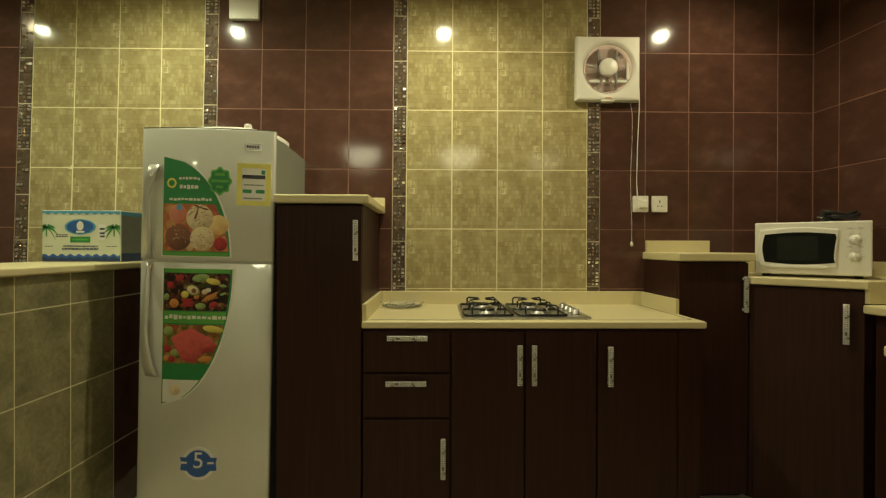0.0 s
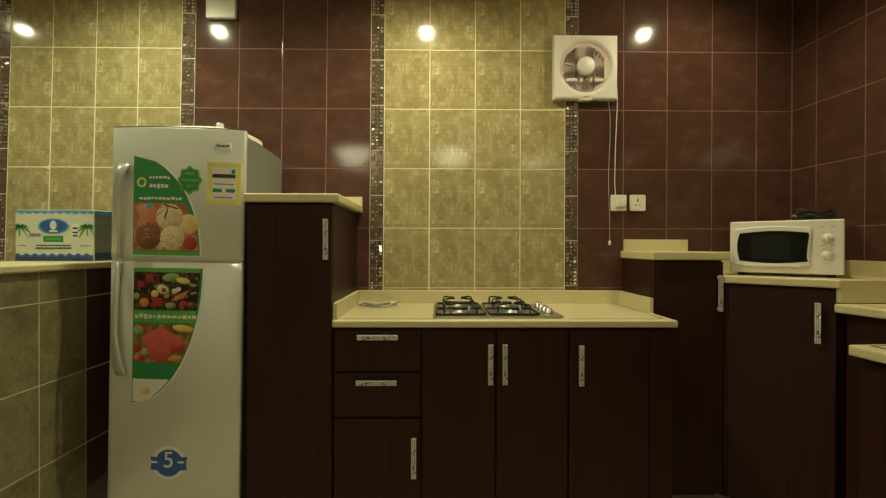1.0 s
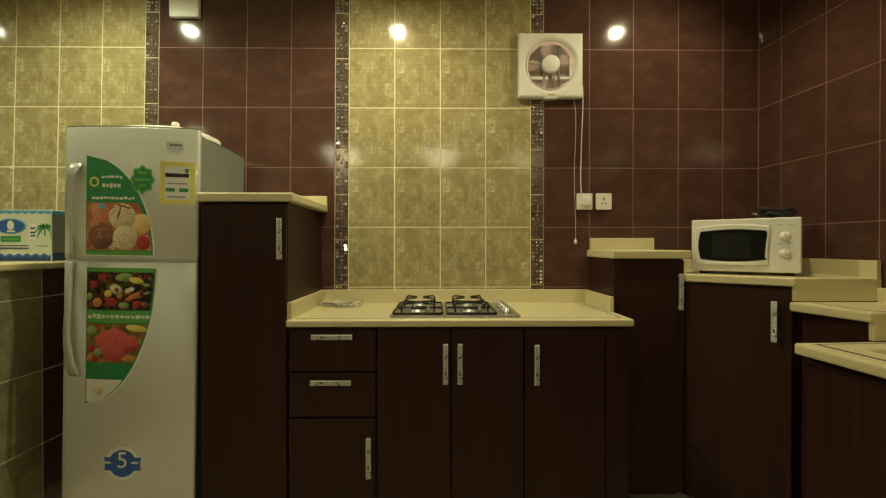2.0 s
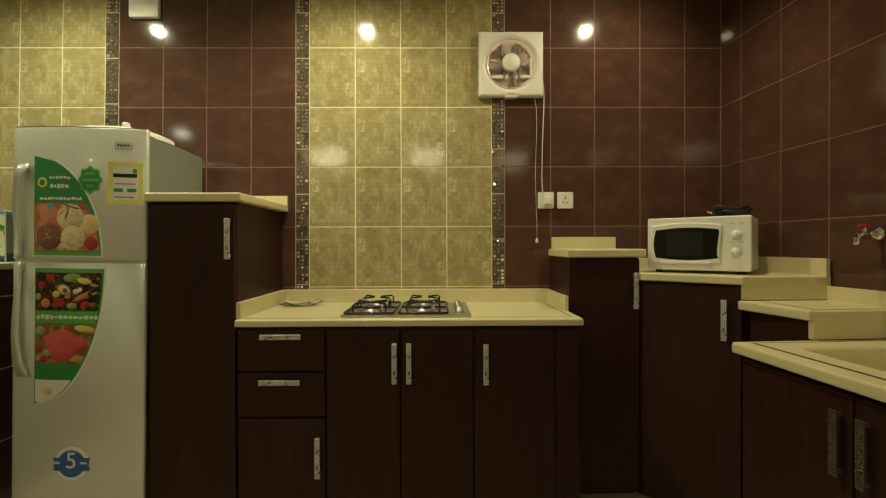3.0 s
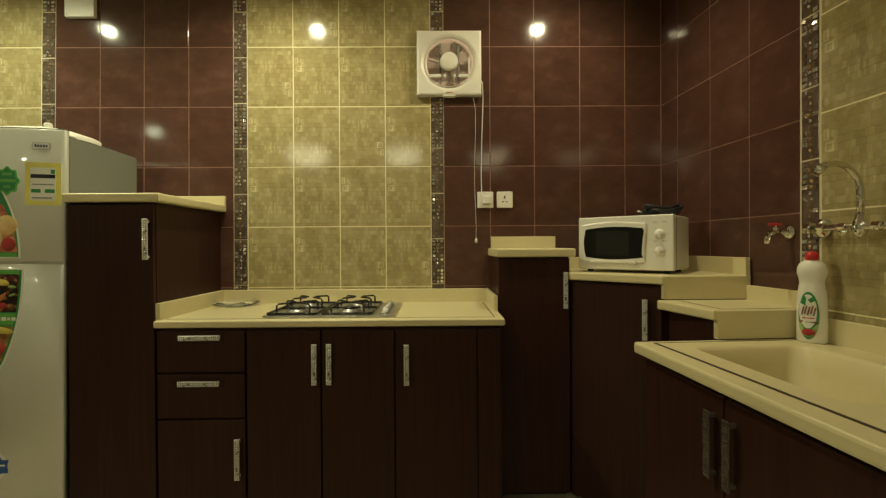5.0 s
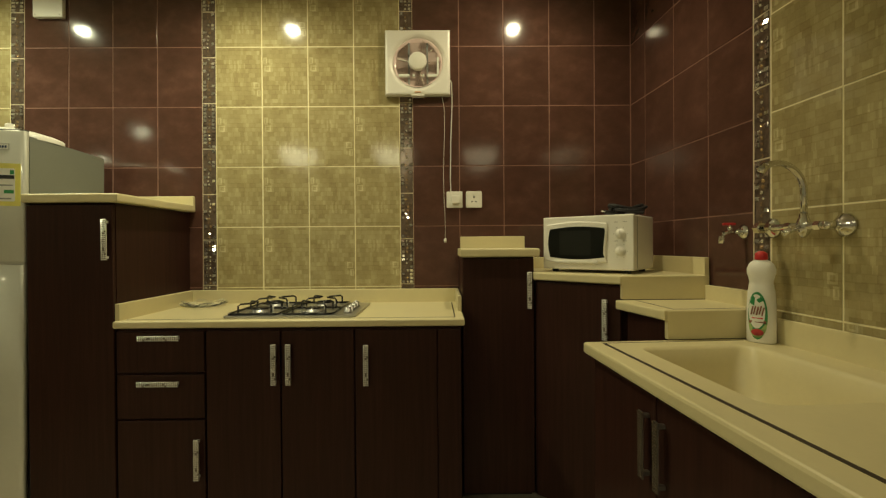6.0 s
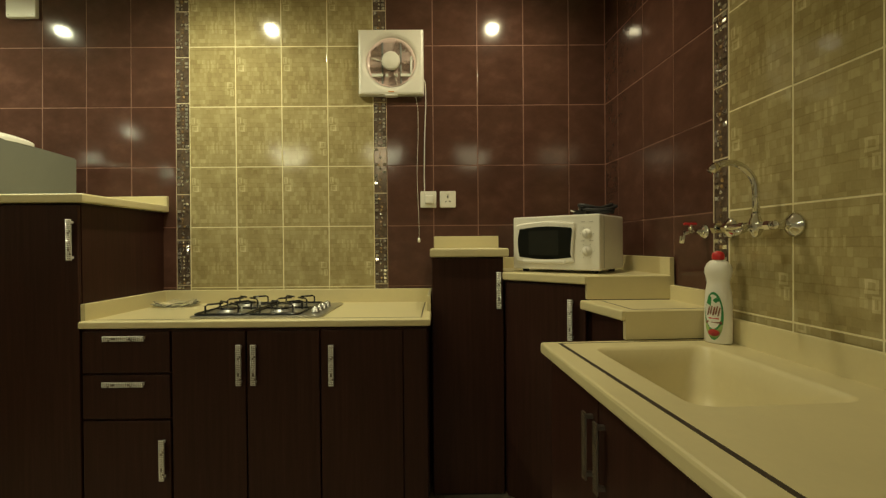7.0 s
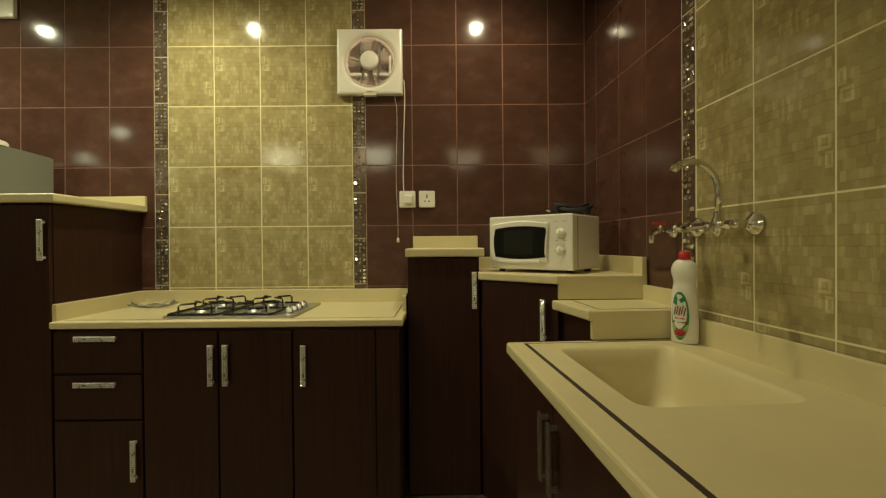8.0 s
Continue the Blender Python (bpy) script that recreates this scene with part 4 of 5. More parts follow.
# ---- carton on the bar ----
def carton():
    t = thing("water_carton", "white and blue printed cardboard carton of bottled water", "box", -1.725, -0.380, 1.1415)
    w, dp, h = 0.365, 0.25, 0.240
    bm = box(0, w, 0, dp, 0, h, 0.003, 1)
    part("body", bm, CARD, t)
    # end face: white card, its shade put into a darker colour
    part("end_print", box(w - 0.001, w + 0.0008, 0.004, dp - 0.004, 0.030, h - 0.02), CARD_SHADED, t)

    def sh(name, pts, dpt, m):
        part(name, plate(pts, -0.0004 - dpt, 0.001), m, t)

    def wave(z0, z1, amp, n, up):
        pts = [(0.003 + (w - 0.006) * i / 60, (z0 if up else z1) + amp * math.sin(2 * math.pi * n * i / 60)) for i in range(61)]
        return ([(w - 0.003, z1), (0.003, z1)] + pts) if up else ([(0.003, z0), (w - 0.003, z0)] + pts[::-1])

    sh("top_band", wave(h - 0.016, h - 0.002, 0.004, 10, True), 0.0004, SKY)
    sh("bottom_band", wave(0.002, 0.032, 0.005, 9, False), 0.0004, BLUE)
    sh("bottom_band", wave(0.002, 0.020, 0.004, 9, False), 0.0008, NAVY)
    ell = [(0.178 + 0.072 * math.cos(2 * math.pi * i / 32), 0.163 + 0.036 * math.sin(2 * math.pi * i / 32)) for i in range(32)]
    sh("oval_rim", ell, 0.0004, SKY)
    sh("oval", [(0.178 + (x - 0.178) * 0.86, 0.163 + (z - 0.163) * 0.86) for x, z in ell], 0.0008, BLUE)
    sh("drop", [(0.178 + 0.016 * math.cos(a), 0.168 + 0.022 * math.sin(a)) for a in [2 * math.pi * i / 16 for i in range(16)]], 0.0012, PAPER)
    sh("print_bar", rect(0.160, 0.198, 0.136, 0.144), 0.0012, PAPER)
    sh("green_panel", rect(0.132, 0.224, 0.090, 0.118), 0.0004, GREEN)
    sh("print_bar", rect(0.142, 0.214, 0.100, 0.108), 0.0008, LIME)
    for a, b, z, hh in ((0.10, 0.26, 0.073, 0.006), (0.095, 0.262, 0.060, 0.008), (0.065, 0.120, 0.118, 0.004), (0.068, 0.12, 0.126, 0.004), (0.015, 0.05, 0.072, 0.003), (0.30, 0.35, 0.072, 0.003)):
        k = a
        while k < b:
            ww = random.uniform(0.006, 0.016)
            sh("print_bar", rect(k, min(k + ww, b), z - hh / 2, z + hh / 2), 0.0005, NAVY)
            k += ww + 0.003
    for cx, sgn in ((0.022, 1), (0.335, -1)):
        sh("palm_trunk", rect(cx - 0.003, cx + 0.003, 0.118, 0.160), 0.0005, PALM)
        for a, reach in ((-28, 0.046), (2, 0.052), (34, 0.050), (68, 0.042), (112, 0.042), (146, 0.050), (178, 0.052), (208, 0.046)):
            ca, sa = math.cos(radians(a)), math.sin(radians(a))
            spine = [(cx + reach * ca * k / 6, 0.160 + reach * sa * k / 6 - 0.034 * (k / 6) ** 2) for k in range(7)]
            fat = [0.002, 0.0045, 0.0055, 0.0055, 0.0045, 0.003, 0.0006]
            pts = [(x + f * 0.5 * sa, z + f) for (x, z), f in zip(spine, fat)] + [(x - f * 0.5 * sa, z - f) for (x, z), f in zip(spine[::-1], fat[::-1])]
            sh("palm_leaf", [(max(0.003, min(w - 0.003, x)), z) for x, z in pts], 0.0006, PALM)
    sh("bottle_print", rounded(0.262, 0.298, 0.100, 0.175, 0.006, 3), 0.0005, PAPER)
    for z in (0.115, 0.130, 0.150):
        sh("print_bar", rect(0.268, 0.292, z, z + 0.008), 0.0008, NAVY)
    part("end_band", box(w + 0.0004, w + 0.0014, 0.004, dp - 0.004, 0.002, 0.040), NAVY, t)
    part("end_band", box(w + 0.0004, w + 0.0014, 0.004, dp - 0.004, h - 0.022, h - 0.003), SKY, t)
    for ya, yb, za, zb in ((0.03, 0.10, 0.178, 0.196), (0.055, 0.075, 0.140, 0.162), (0.060, 0.068, 0.100, 0.130), (0.04, 0.09, 0.052, 0.074)):
        part("end_bar", box(w + 0.0004, w + 0.0014, ya, yb, za, zb), GREYBAR, t)
    part("tape", box(0.0, w, dp / 2 - 0.025, dp / 2 + 0.025, h - 0.0005, h + 0.0006), CARD, t)
    return t


carton()


# ---- wall fan, switches, cover ----
def wall_fan():
    t = thing("extractor_fan", "white square wall extractor fan with round opening", "fan", 1.061, 0, 2.203)
    s, r, n = 0.176, 0.140, 40
    bm = bmesh.new()
    def sq(k, size):
        a = 2 * math.pi * k / n
        c, q = math.cos(a), math.sin(a)
        f = size / max(abs(c), abs(q))
        return c * f, q * f
    prof = [("s", s, -0.002), ("s", s, -0.030), ("s", s - 0.004, -0.036), ("s", s - 0.012, -0.039), ("c", r + 0.019, -0.0395), ("c", r + 0.012, -0.0385), ("c", r + 0.001, -0.033), ("c", r - 0.006, -0.024), ("c", r - 0.010, -0.014), ("c", r - 0.016, -0.002)]
    rings = []
    for kind, size, y in prof:
        ring = []
        for k in range(n):
            if kind == "s":
                x, z = sq(k, size)
            else:
                a = 2 * math.pi * k / n
                x, z = size * math.cos(a), size * math.sin(a)
            ring.append(bm.verts.new((x, y, z)))
        rings.append(ring)
    for a, b in zip(rings, rings[1:]):
        for k in range(n):
            bm.faces.new((a[k], a[(k + 1) % n], b[(k + 1) % n], b[k]))
    bmesh.ops.recalc_face_normals(bm, faces=bm.faces)
    part("housing", bm, WHITE, t)
    part("duct_back", lathe([(0.0, 0), (0.127, 0), (0.127, 0.002), (0, 0.002)], 32, at=pose(0, -0.0015, 0, 90, 0, 0)), DUCT, t)
    # the rim's pink reflections are put into its pale rose colour
    part("inner_rim", lathe([(0.1205, 0.003), (0.1325, 0.029), (0.1300, 0.0305), (0.1180, 0.004)], 40, at=pose(0, 0.0, 0, 90, 0, 0)), ROSE, t, "inner rim with a pink sheen put into its colour", True)
    for i in range(9):
        z = -0.105 + i * 0.026
        w = math.sqrt(max(0.0, 0.125 ** 2 - z * z))
        bm = box(-w, w, -0.001, 0.001, -0.012, 0.012)
        bmesh.ops.transform(bm, matrix=pose(0, -0.010, z, 28, 0, 0), verts=bm.verts)
        part("louvre", bm, PINK, t)
    for a in range(0, 360, 72):
        bm = bmesh.new()
        pts = []
        for k in range(6):
            rr = 0.036 + 0.085 * k / 5
            pts.append((rr, -0.012 - 0.022 * k / 5, rr, 0.014 + 0.026 * k / 5))
        lo = [bm.verts.new((p[0], -0.014, p[1])) for p in pts]
        hi = [bm.verts.new((p[2], -0.026, p[3])) for p in pts]
        for i in range(5):
            bm.faces.new((lo[i], lo[i + 1], hi[i + 1], hi[i]))
        bmesh.ops.solidify(bm, geom=list(bm.faces), thickness=0.0015)
        bmesh.ops.transform(bm, matrix=Matrix.Rotation(radians(a + 12), 4, "Y"), verts=bm.verts)
        part("blade", bm, CLEAR_BLADE, t)
    part("hub", lathe([(0.048, 0.0), (0.050, 0.012), (0.048, 0.024), (0.040, 0.027), (0.0, 0.031)], 24, at=pose(0, -0.026, 0.004, 90, 0, 0)), WHITE, t, smooth=True)
    part("motor", lathe([(0.040, 0.0), (0.044, 0.020), (0.0, 0.020)], 20, at=pose(0, -0.006, 0, 90, 0, 0)), CLEAR_BLADE, t)
    for xa, xb in ((-0.104, -0.044), (-0.030, -0.016), (0.024, 0.036), (0.052, 0.106)):
        part("shutter_bar", box(xa, xb, -0.036, -0.024, -0.078, -0.062, 0.002, 1), PAPER, t)
    part("shutter_bar", box(0.104, 0.115, -0.036, -0.024, -0.066, 0.030, 0.002, 1), PAPER, t)
    for x in (-0.048, 0.052):
        w = math.sqrt(0.122 ** 2 - x * x)
        part("upright", box(x - 0.005, x + 0.005, -0.020, -0.014, -w, w), GREYBAR, t)
    for a in (45, 165, 285):
        bm = tube([(0.04 * math.cos(radians(a)), -0.012, 0.04 * math.sin(radians(a))), (0.127 * math.cos(radians(a)), -0.010, 0.127 * math.sin(radians(a)))], 0.004, 6)
        part("bracket", bm, WHITE, t)
    part("lip", box(-0.035, 0.035, -0.041, -0.006, -s - 0.008, -s + 0.002, 0.004, 2), WHITE, t)
    part("nameplate", box(-0.016, 0.016, -0.0412, -0.0385, -0.164, -0.159, 0.0008, 1), ORANGE, t)
    pull = [(0.130, -0.020, -s + 0.002)] + [(0.140 + 0.004 * math.sin(k * 0.7), -0.016, -s - 0.78 * k / 12) for k in range(1, 13)]
    cord = part("pull_cord", tube(pull, 0.0010, 6), WHITE, t, "thin white pull cord")
    part("knob", lathe([(0.0, -0.016), (0.007, -0.014), (0.008, 0.0), (0.004, 0.010), (0.0, 0.012)], 10, at=Matrix.Translation((pull[-1][0], -0.016, pull[-1][2] - 0.008))), WHITE, cord, smooth=True)
    pts = [(0.170, -0.012, -0.08), (0.183, -0.010, -0.10), (0.186, -0.008, -0.16), (0.186, -0.007, -0.22), (0.182, -0.006, -0.32), (0.178, -0.006, -0.42), (0.176, -0.006, -0.52), (0.174, -0.006, -0.62), (0.176, -0.012, -0.700), (0.180, -0.020, -0.714)]
    fine = []
    for a, b in zip(pts, pts[1:]):
        for k in range(4):
            fine.append(tuple(a[i] + (b[i] - a[i]) * k / 4 for i in range(3)))
    part("power_cable", tube(fine + [pts[-1]], 0.0026, 8), WHITE, t, "white power cable", True)
    return t


wall_fan()


def socket(x, plugged):
    t = thing("wall_socket", "square white wall socket" + (" with a plug in it" if plugged else ", empty"), "socket", x, 0, 1.460, group="wall sockets")
    part("plate", plate(rounded(-0.044, 0.044, -0.045, 0.045, 0.006, 3), -0.010, -0.001, 0.002), WHITE, t)
    if plugged:
        part("plug", box(-0.018, 0.030, -0.042, -0.010, -0.026, 0.020, 0.006, 2), WHITE, t, "white three-pin plug")
    else:
        part("slot", box(-0.003, 0.003, -0.0106, -0.009, 0.006, 0.020), BLACK, t)
        for k in (-1, 1):
            bm = box(-0.0045, 0.0045, -0.0106, -0.009, -0.0025, 0.0025)
            bmesh.ops.transform(bm, matrix=pose(k * 0.011, 0, -0.012, 0, k * 30, 0), verts=bm.verts)
            part("slot", bm, BLACK, t)
        part("switch", box(-0.008, 0.008, -0.0125, -0.009, 0.026, 0.036, 0.001, 1), WHITE, t)
    return t


socket(1.257, True)
socket(1.364, False)
cov = thing("junction_cover", "square white junction box cover on the wall", "cover", -0.940, 0, 2.541)
part("lid", plate(rounded(-0.080, 0.080, -0.080, 0.080, 0.006, 3), -0.026, -0.001, 0.003), WHITE, cov)
for sx in (-1, 1):
    part("screw", lathe([(0.004, 0), (0.004, 0.001), (0, 0.0015)], 10, at=pose(sx * 0.066, -0.026, -0.066, 90, 0, 0)), STEEL, cov)


# ---- cooktop ----
def cooktop():
    t = thing("gas_cooktop", "built-in four-burner steel gas cooktop with black grates", "cooktop", 0.5175, -0.3225, 0.9005)
    w, dp = 0.2875, 0.2225
    bm = prism(rounded(-w, w, -dp, dp, 0.02, 5), 0.0, 0.009, 0.003, 2)
    part("plate", bm, STEEL, t)
    part("drip_tray", prism(rounded(-w + 0.035, w - 0.095, -dp + 0.03, dp - 0.03, 0.03, 5), 0.0085, 0.0102), STEEL, t)
    for cx in (-0.165, 0.075):
        g = bmesh.new()
        for cy in (-0.105, 0.105):
            b0 = part("burner", lathe([(0.050, 0.009), (0.052, 0.014), (0.040, 0.016), (0.038, 0.024), (0.0, 0.024)], 24, at=Matrix.Translation((cx, cy, 0))), SATIN, t, smooth=True)
            part("burner_cap", lathe([(0.036, 0.024), (0.037, 0.030), (0.030, 0.033), (0.0, 0.034)], 24, at=Matrix.Translation((cx, cy, 0))), BLACK, b0, smooth=True)
            part("igniter", lathe([(0.004, 0.010), (0.004, 0.030), (0.0, 0.032)], 8, at=Matrix.Translation((cx + 0.045, cy + 0.03, 0))), PAPER, b0)
            for a in (45, 135, 225, 315):
                c, s = math.cos(radians(a)), math.sin(radians(a))
                tube([(cx + 0.098 * c * 1.05, cy + 0.098 * s * 0.98, 0.012), (cx + 0.098 * c * 1.05, cy + 0.098 * s * 0.98, 0.046), (cx + 0.092 * c, cy + 0.088 * s, 0.053), (cx + 0.025 * c, cy + 0.025 * s, 0.053)], 0.0044, 8, bm=g)
        fr = rounded(cx - 0.110, cx + 0.110, -0.200, 0.200, 0.02, 4)
        tube([(x, y, 0.014) for x, y in fr], 0.0046, 8, bm=g, closed=True)
        for cy in (-0.2, 0.0, 0.2):
            tube([(cx - 0.105, cy * 0.99, 0.014), (cx + 0.105, cy * 0.99, 0.014)], 0.005, 8, bm=g)
        part("grate", g, BLACK, t, "black enamelled pan support", True)
    for k in range(4):
        kb = part("knob", lathe([(0.020, 0.009), (0.020, 0.013), (0.016, 0.015), (0.0145, 0.032), (0.0, 0.033)], 18, at=Matrix.Translation((0.238, -0.135 + 0.07 * k, 0))), SATIN, t, smooth=True)
        part("grip", box(0.234, 0.242, -0.148 + 0.07 * k, -0.122 + 0.07 * k, 0.032, 0.038, 0.002, 1), SATIN, kb)
    return t


cooktop()
def glass_dish():
    """A low scalloped dish of thin clear glass."""
    t = thing("glass_dish", "low scalloped clear glass dish lying on the counter", "dish", -0.062, -0.128, 0.9005)
    bm, n, rings = bmesh.new(), 48, []
    for r, z, wave in ((0.0, 0.004, 0), (0.070, 0.004, 0), (0.088, 0.010, 0.03), (0.110, 0.021, 0.07), (0.113, 0.023, 0.07), (0.106, 0.016, 0.07), (0.090, 0.006, 0.03), (0.074, 0.0, 0), (0.0, 0.0, 0)):
        rings.append([bm.verts.new((max(r, 1e-5) * (1 + wave * math.cos(12 * 2 * math.pi * k / n)) * math.cos(2 * math.pi * k / n), 0.82 * max(r, 1e-5) * (1 + wave * math.cos(12 * 2 * math.pi * k / n)) * math.sin(2 * math.pi * k / n), z + (0.006 * wave / 0.07) * math.cos(6 * 2 * math.pi * k / n))) for k in range(n)])
    for p, q in zip(rings, rings[1:]):
        for k in range(n):
            bm.faces.new((p[k], p[(k + 1) % n], q[(k + 1) % n], q[k]))
    bmesh.ops.remove_doubles(bm, verts=bm.verts, dist=2e-5)
    bmesh.ops.recalc_face_normals(bm, faces=bm.faces)
    part("bowl", bm, GLASS, t)
    return t


glass_dish()


# ---- microwave ----
def microwave():
    rz = -40.0
    t = thing("microwave_oven", "white microwave oven with dark glass door and two dials", "microwave", 1.670, -0.336, 1.0805, rz)
    w, dp, z0, h = 0.418, 0.300, 0.014, 0.256
    body = part("body", box(0.002, w - 0.002, 0.018, dp, z0, h - 0.002, 0.006, 2), WHITE, t)
    for x in (0.04, w - 0.04):
        for y in (0.05, dp - 0.05):
            part("foot", lathe([(0.014, 0.0), (0.016, 0.015), (0.0, 0.015)], 12, at=Matrix.Translation((x, y, 0))), RUBBER, t)
    part("face", box(0, w, 0.0, 0.018, z0, h, 0.006, 3), WHITE, t)

    def bulge(x0, x1, za, zb, c, n=10):
        lo = [(x0 + (x1 - x0) * i / n, za - c * math.sin(math.pi * i / n)) for i in range(n + 1)]
        right = [(x1 + 0.006 * (i / 4 - 1) - 0.003 * math.sin(math.pi * i / 8), za + (zb - za) * i / 8) for i in range(1, 8)]
        hi = [(x1 - (x1 - x0) * i / n, zb + c * math.sin(math.pi * i / n)) for i in range(n + 1)]
        left = [(x0 - 0.010 * math.sin(math.pi * i / 8), zb - (zb - za) * i / 8) for i in range(1, 8)]
        return lo + right + hi + left

    dr = part("door", plate(bulge(0.022, 0.306, 0.050, 0.220, 0.012), -0.010, 0.002, 0.005), WHITE, t)
    part("window", plate(bulge(0.040, 0.297, 0.070, 0.199, 0.010), -0.0112, -0.004, 0.001), DARKGLASS, dr, "dark glass window")
    # reflection in the glass, painted as a slightly paler panel
    part("window_mesh", plate(rounded(0.088, 0.236, 0.078, 0.190, 0.006, 3), -0.0116, -0.0110), WINDOW_SHEEN, dr, "paler panel on the glass, a painted reflection")
    bm = box(0.060, 0.270, -0.0150, -0.008, 0.042, 0.058, 0.005, 2)
    part("handle", bm, WHITE, dr)
    for z in (0.172, 0.098):
        dl = part("dial", lathe([(0.022, 0.0), (0.022, 0.002), (0.0165, 0.004), (0.0155, 0.010), (0.0, 0.011)], 24, at=pose(0.362, 0.0, z, 90, 0, 0)), WHITE, t, smooth=True)
        part("pointer", box(0.360, 0.364, -0.0135, -0.009, z - 0.015, z + 0.015, 0.001, 1), WHITE, dl)
        for a in range(0, 360, 60):
            cx, cz = 0.362 + 0.029 * math.cos(radians(a)), z + 0.031 * math.sin(radians(a))
            part("mark", box(cx - 0.0016, cx + 0.0016, -0.0008, 0.001, cz - 0.0016, cz + 0.0016), PALEBAR, t)
    for z in (0.222, 0.140):
        part("mark", box(0.336, 0.352, -0.0008, 0.001, z, z + 0.003), PALEBAR, t)
        part("mark", box(0.372, 0.390, -0.0008, 0.001, z, z + 0.003), PALEBAR, t)
    part("side_seam", box(w - 0.0025, w - 0.0010, 0.05, 0.054, z0 + 0.01, h - 0.01), GREYBAR, t)
    return t


mw = microwave()
# coiled lead on top of the microwave
lead = thing("power_lead", "coiled black power lead with a metal plug on the microwave", "cable")
pts = []
for i in range(120):
    a = i / 120 * 2 * math.pi * 4.0
    r = 0.060 + 0.016 * math.sin(i * 0.37)
    pts.append((2.062 + 1.15 * r * math.cos(a) + 0.008 * math.sin(i * 0.21), -0.368 + 0.6 * r * math.sin(a), 1.347 + 0.030 * (i / 120) + 0.009 * (1 + math.sin(i * 0.43))))
part("coil", tube(pts, 0.0080, 8), RUBBER, lead, smooth=True)
part("plug", tube([(1.992, -0.380, 1.350), (1.965, -0.387, 1.355), (1.945, -0.392, 1.360)], 0.010, 10), RUBBER, lead)
for k in (-1, 1):
    part("pin", tube([(1.945, -0.392 + 0.006 * k, 1.360), (1.925, -0.400 + 0.006 * k, 1.366)], 0.0035, 8), CHROME, lead)


# ---- taps ----
def sink_mixer():
    t = thing("wall_mixer_tap", "chrome wall-mounted mixer tap with swan-neck spout", "tap")
    t.matrix_basis = RIGHT
    z, out = 1.258, -0.055
    for d in (0.995, 1.250):
        fl = part("flange", lathe([(0.034, 0.0), (0.034, 0.005), (0.029, 0.012), (0.019, 0.020), (0.013, 0.026), (0.0, 0.026)], 24, at=pose(d, -0.001, z, 90, 0, 0)), CHROME, t, smooth=True)
        part("leg", lathe([(0.0115, 0), (0.0115, 0.026), (0.0135, 0.030), (0.0135, 0.048), (0.010, 0.056), (0, 0.057)], 16, at=pose(d, -0.012, z, 90, 0, 0)), CHROME, fl, smooth=True)
    part("crossbar", tube([(0.995, out, z), (1.06, out, z), (1.10, out, z), (1.250, out, z)], 0.0105, 12), CHROME, t, smooth=True)
    for d, r in ((1.000, 0.0190), (1.046, 0.0150), (1.120, 0.0140), (1.222, 0.0140)):
        part("nut", tube([(d - 0.010, out, z), (d + 0.010, out, z)], r, 6), CHROME, t)
    part("valve_body", lathe([(0.006, -0.034), (0.012, -0.026), (0.018, -0.014), (0.020, 0.0), (0.017, 0.016), (0.0125, 0.026), (0.0125, 0.036), (0.0, 0.037)], 18, at=Matrix.Translation((1.172, out, z))), CHROME, t, smooth=True)
    part("lever", tube([(1.172, out - 0.01, z), (1.172, out - 0.040, z - 0.012), (1.174, out - 0.065, z - 0.020)], 0.009, 10), CHROME, t, smooth=True)
    pts = [(1.172, out, z + 0.03), (1.172, out, z + 0.10)]
    for i in range(1, 15):
        a = radians(180 - 120 * i / 14)
        pts.append((1.172, out - 0.082 - 0.082 * math.cos(a), z + 0.10 + 0.085 * math.sin(a)))
    pts = [(d, n if i < 2 else n, zz) for i, (d, n, zz) in enumerate(pts)]
    sp = part("spout", tube(pts, 0.0095, 12), CHROME, t, "curved chrome swan-neck spout", True)
    e = pts[-1]
    part("aerator", tube([(e[0], e[1] + 0.003, e[2] + 0.003), (e[0], e[1] - 0.014, e[2] - 0.014)], 0.0125, 12), CHROME, sp, smooth=True)
    return t


sink_mixer()


def small_tap():
    t = thing("washing_tap", "small chrome bib tap with a red handle", "tap")
    t.matrix_basis = RIGHT
    d, z = 0.858, 1.250
    part("flange", lathe([(0.026, 0.0), (0.026, 0.004), (0.015, 0.014), (0.0, 0.014)], 18, at=pose(d, -0.001, z, 90, 0, 0)), CHROME, t, smooth=True)
    part("body", tube([(d, -0.010, z), (d, -0.060, z), (d, -0.078, z - 0.004), (d, -0.086, z - 0.018), (d, -0.087, z - 0.042)], 0.0095, 12), CHROME, t, smooth=True)
    part("stem", tube([(d, -0.055, z + 0.005), (d, -0.055, z + 0.026)], 0.008, 10), CHROME, t, smooth=True)
    part("handle", box(d - 0.007, d + 0.007, -0.082, -0.034, z + 0.024, z + 0.033, 0.004, 2), RED, t, "red lever handle")
    return t


small_tap()


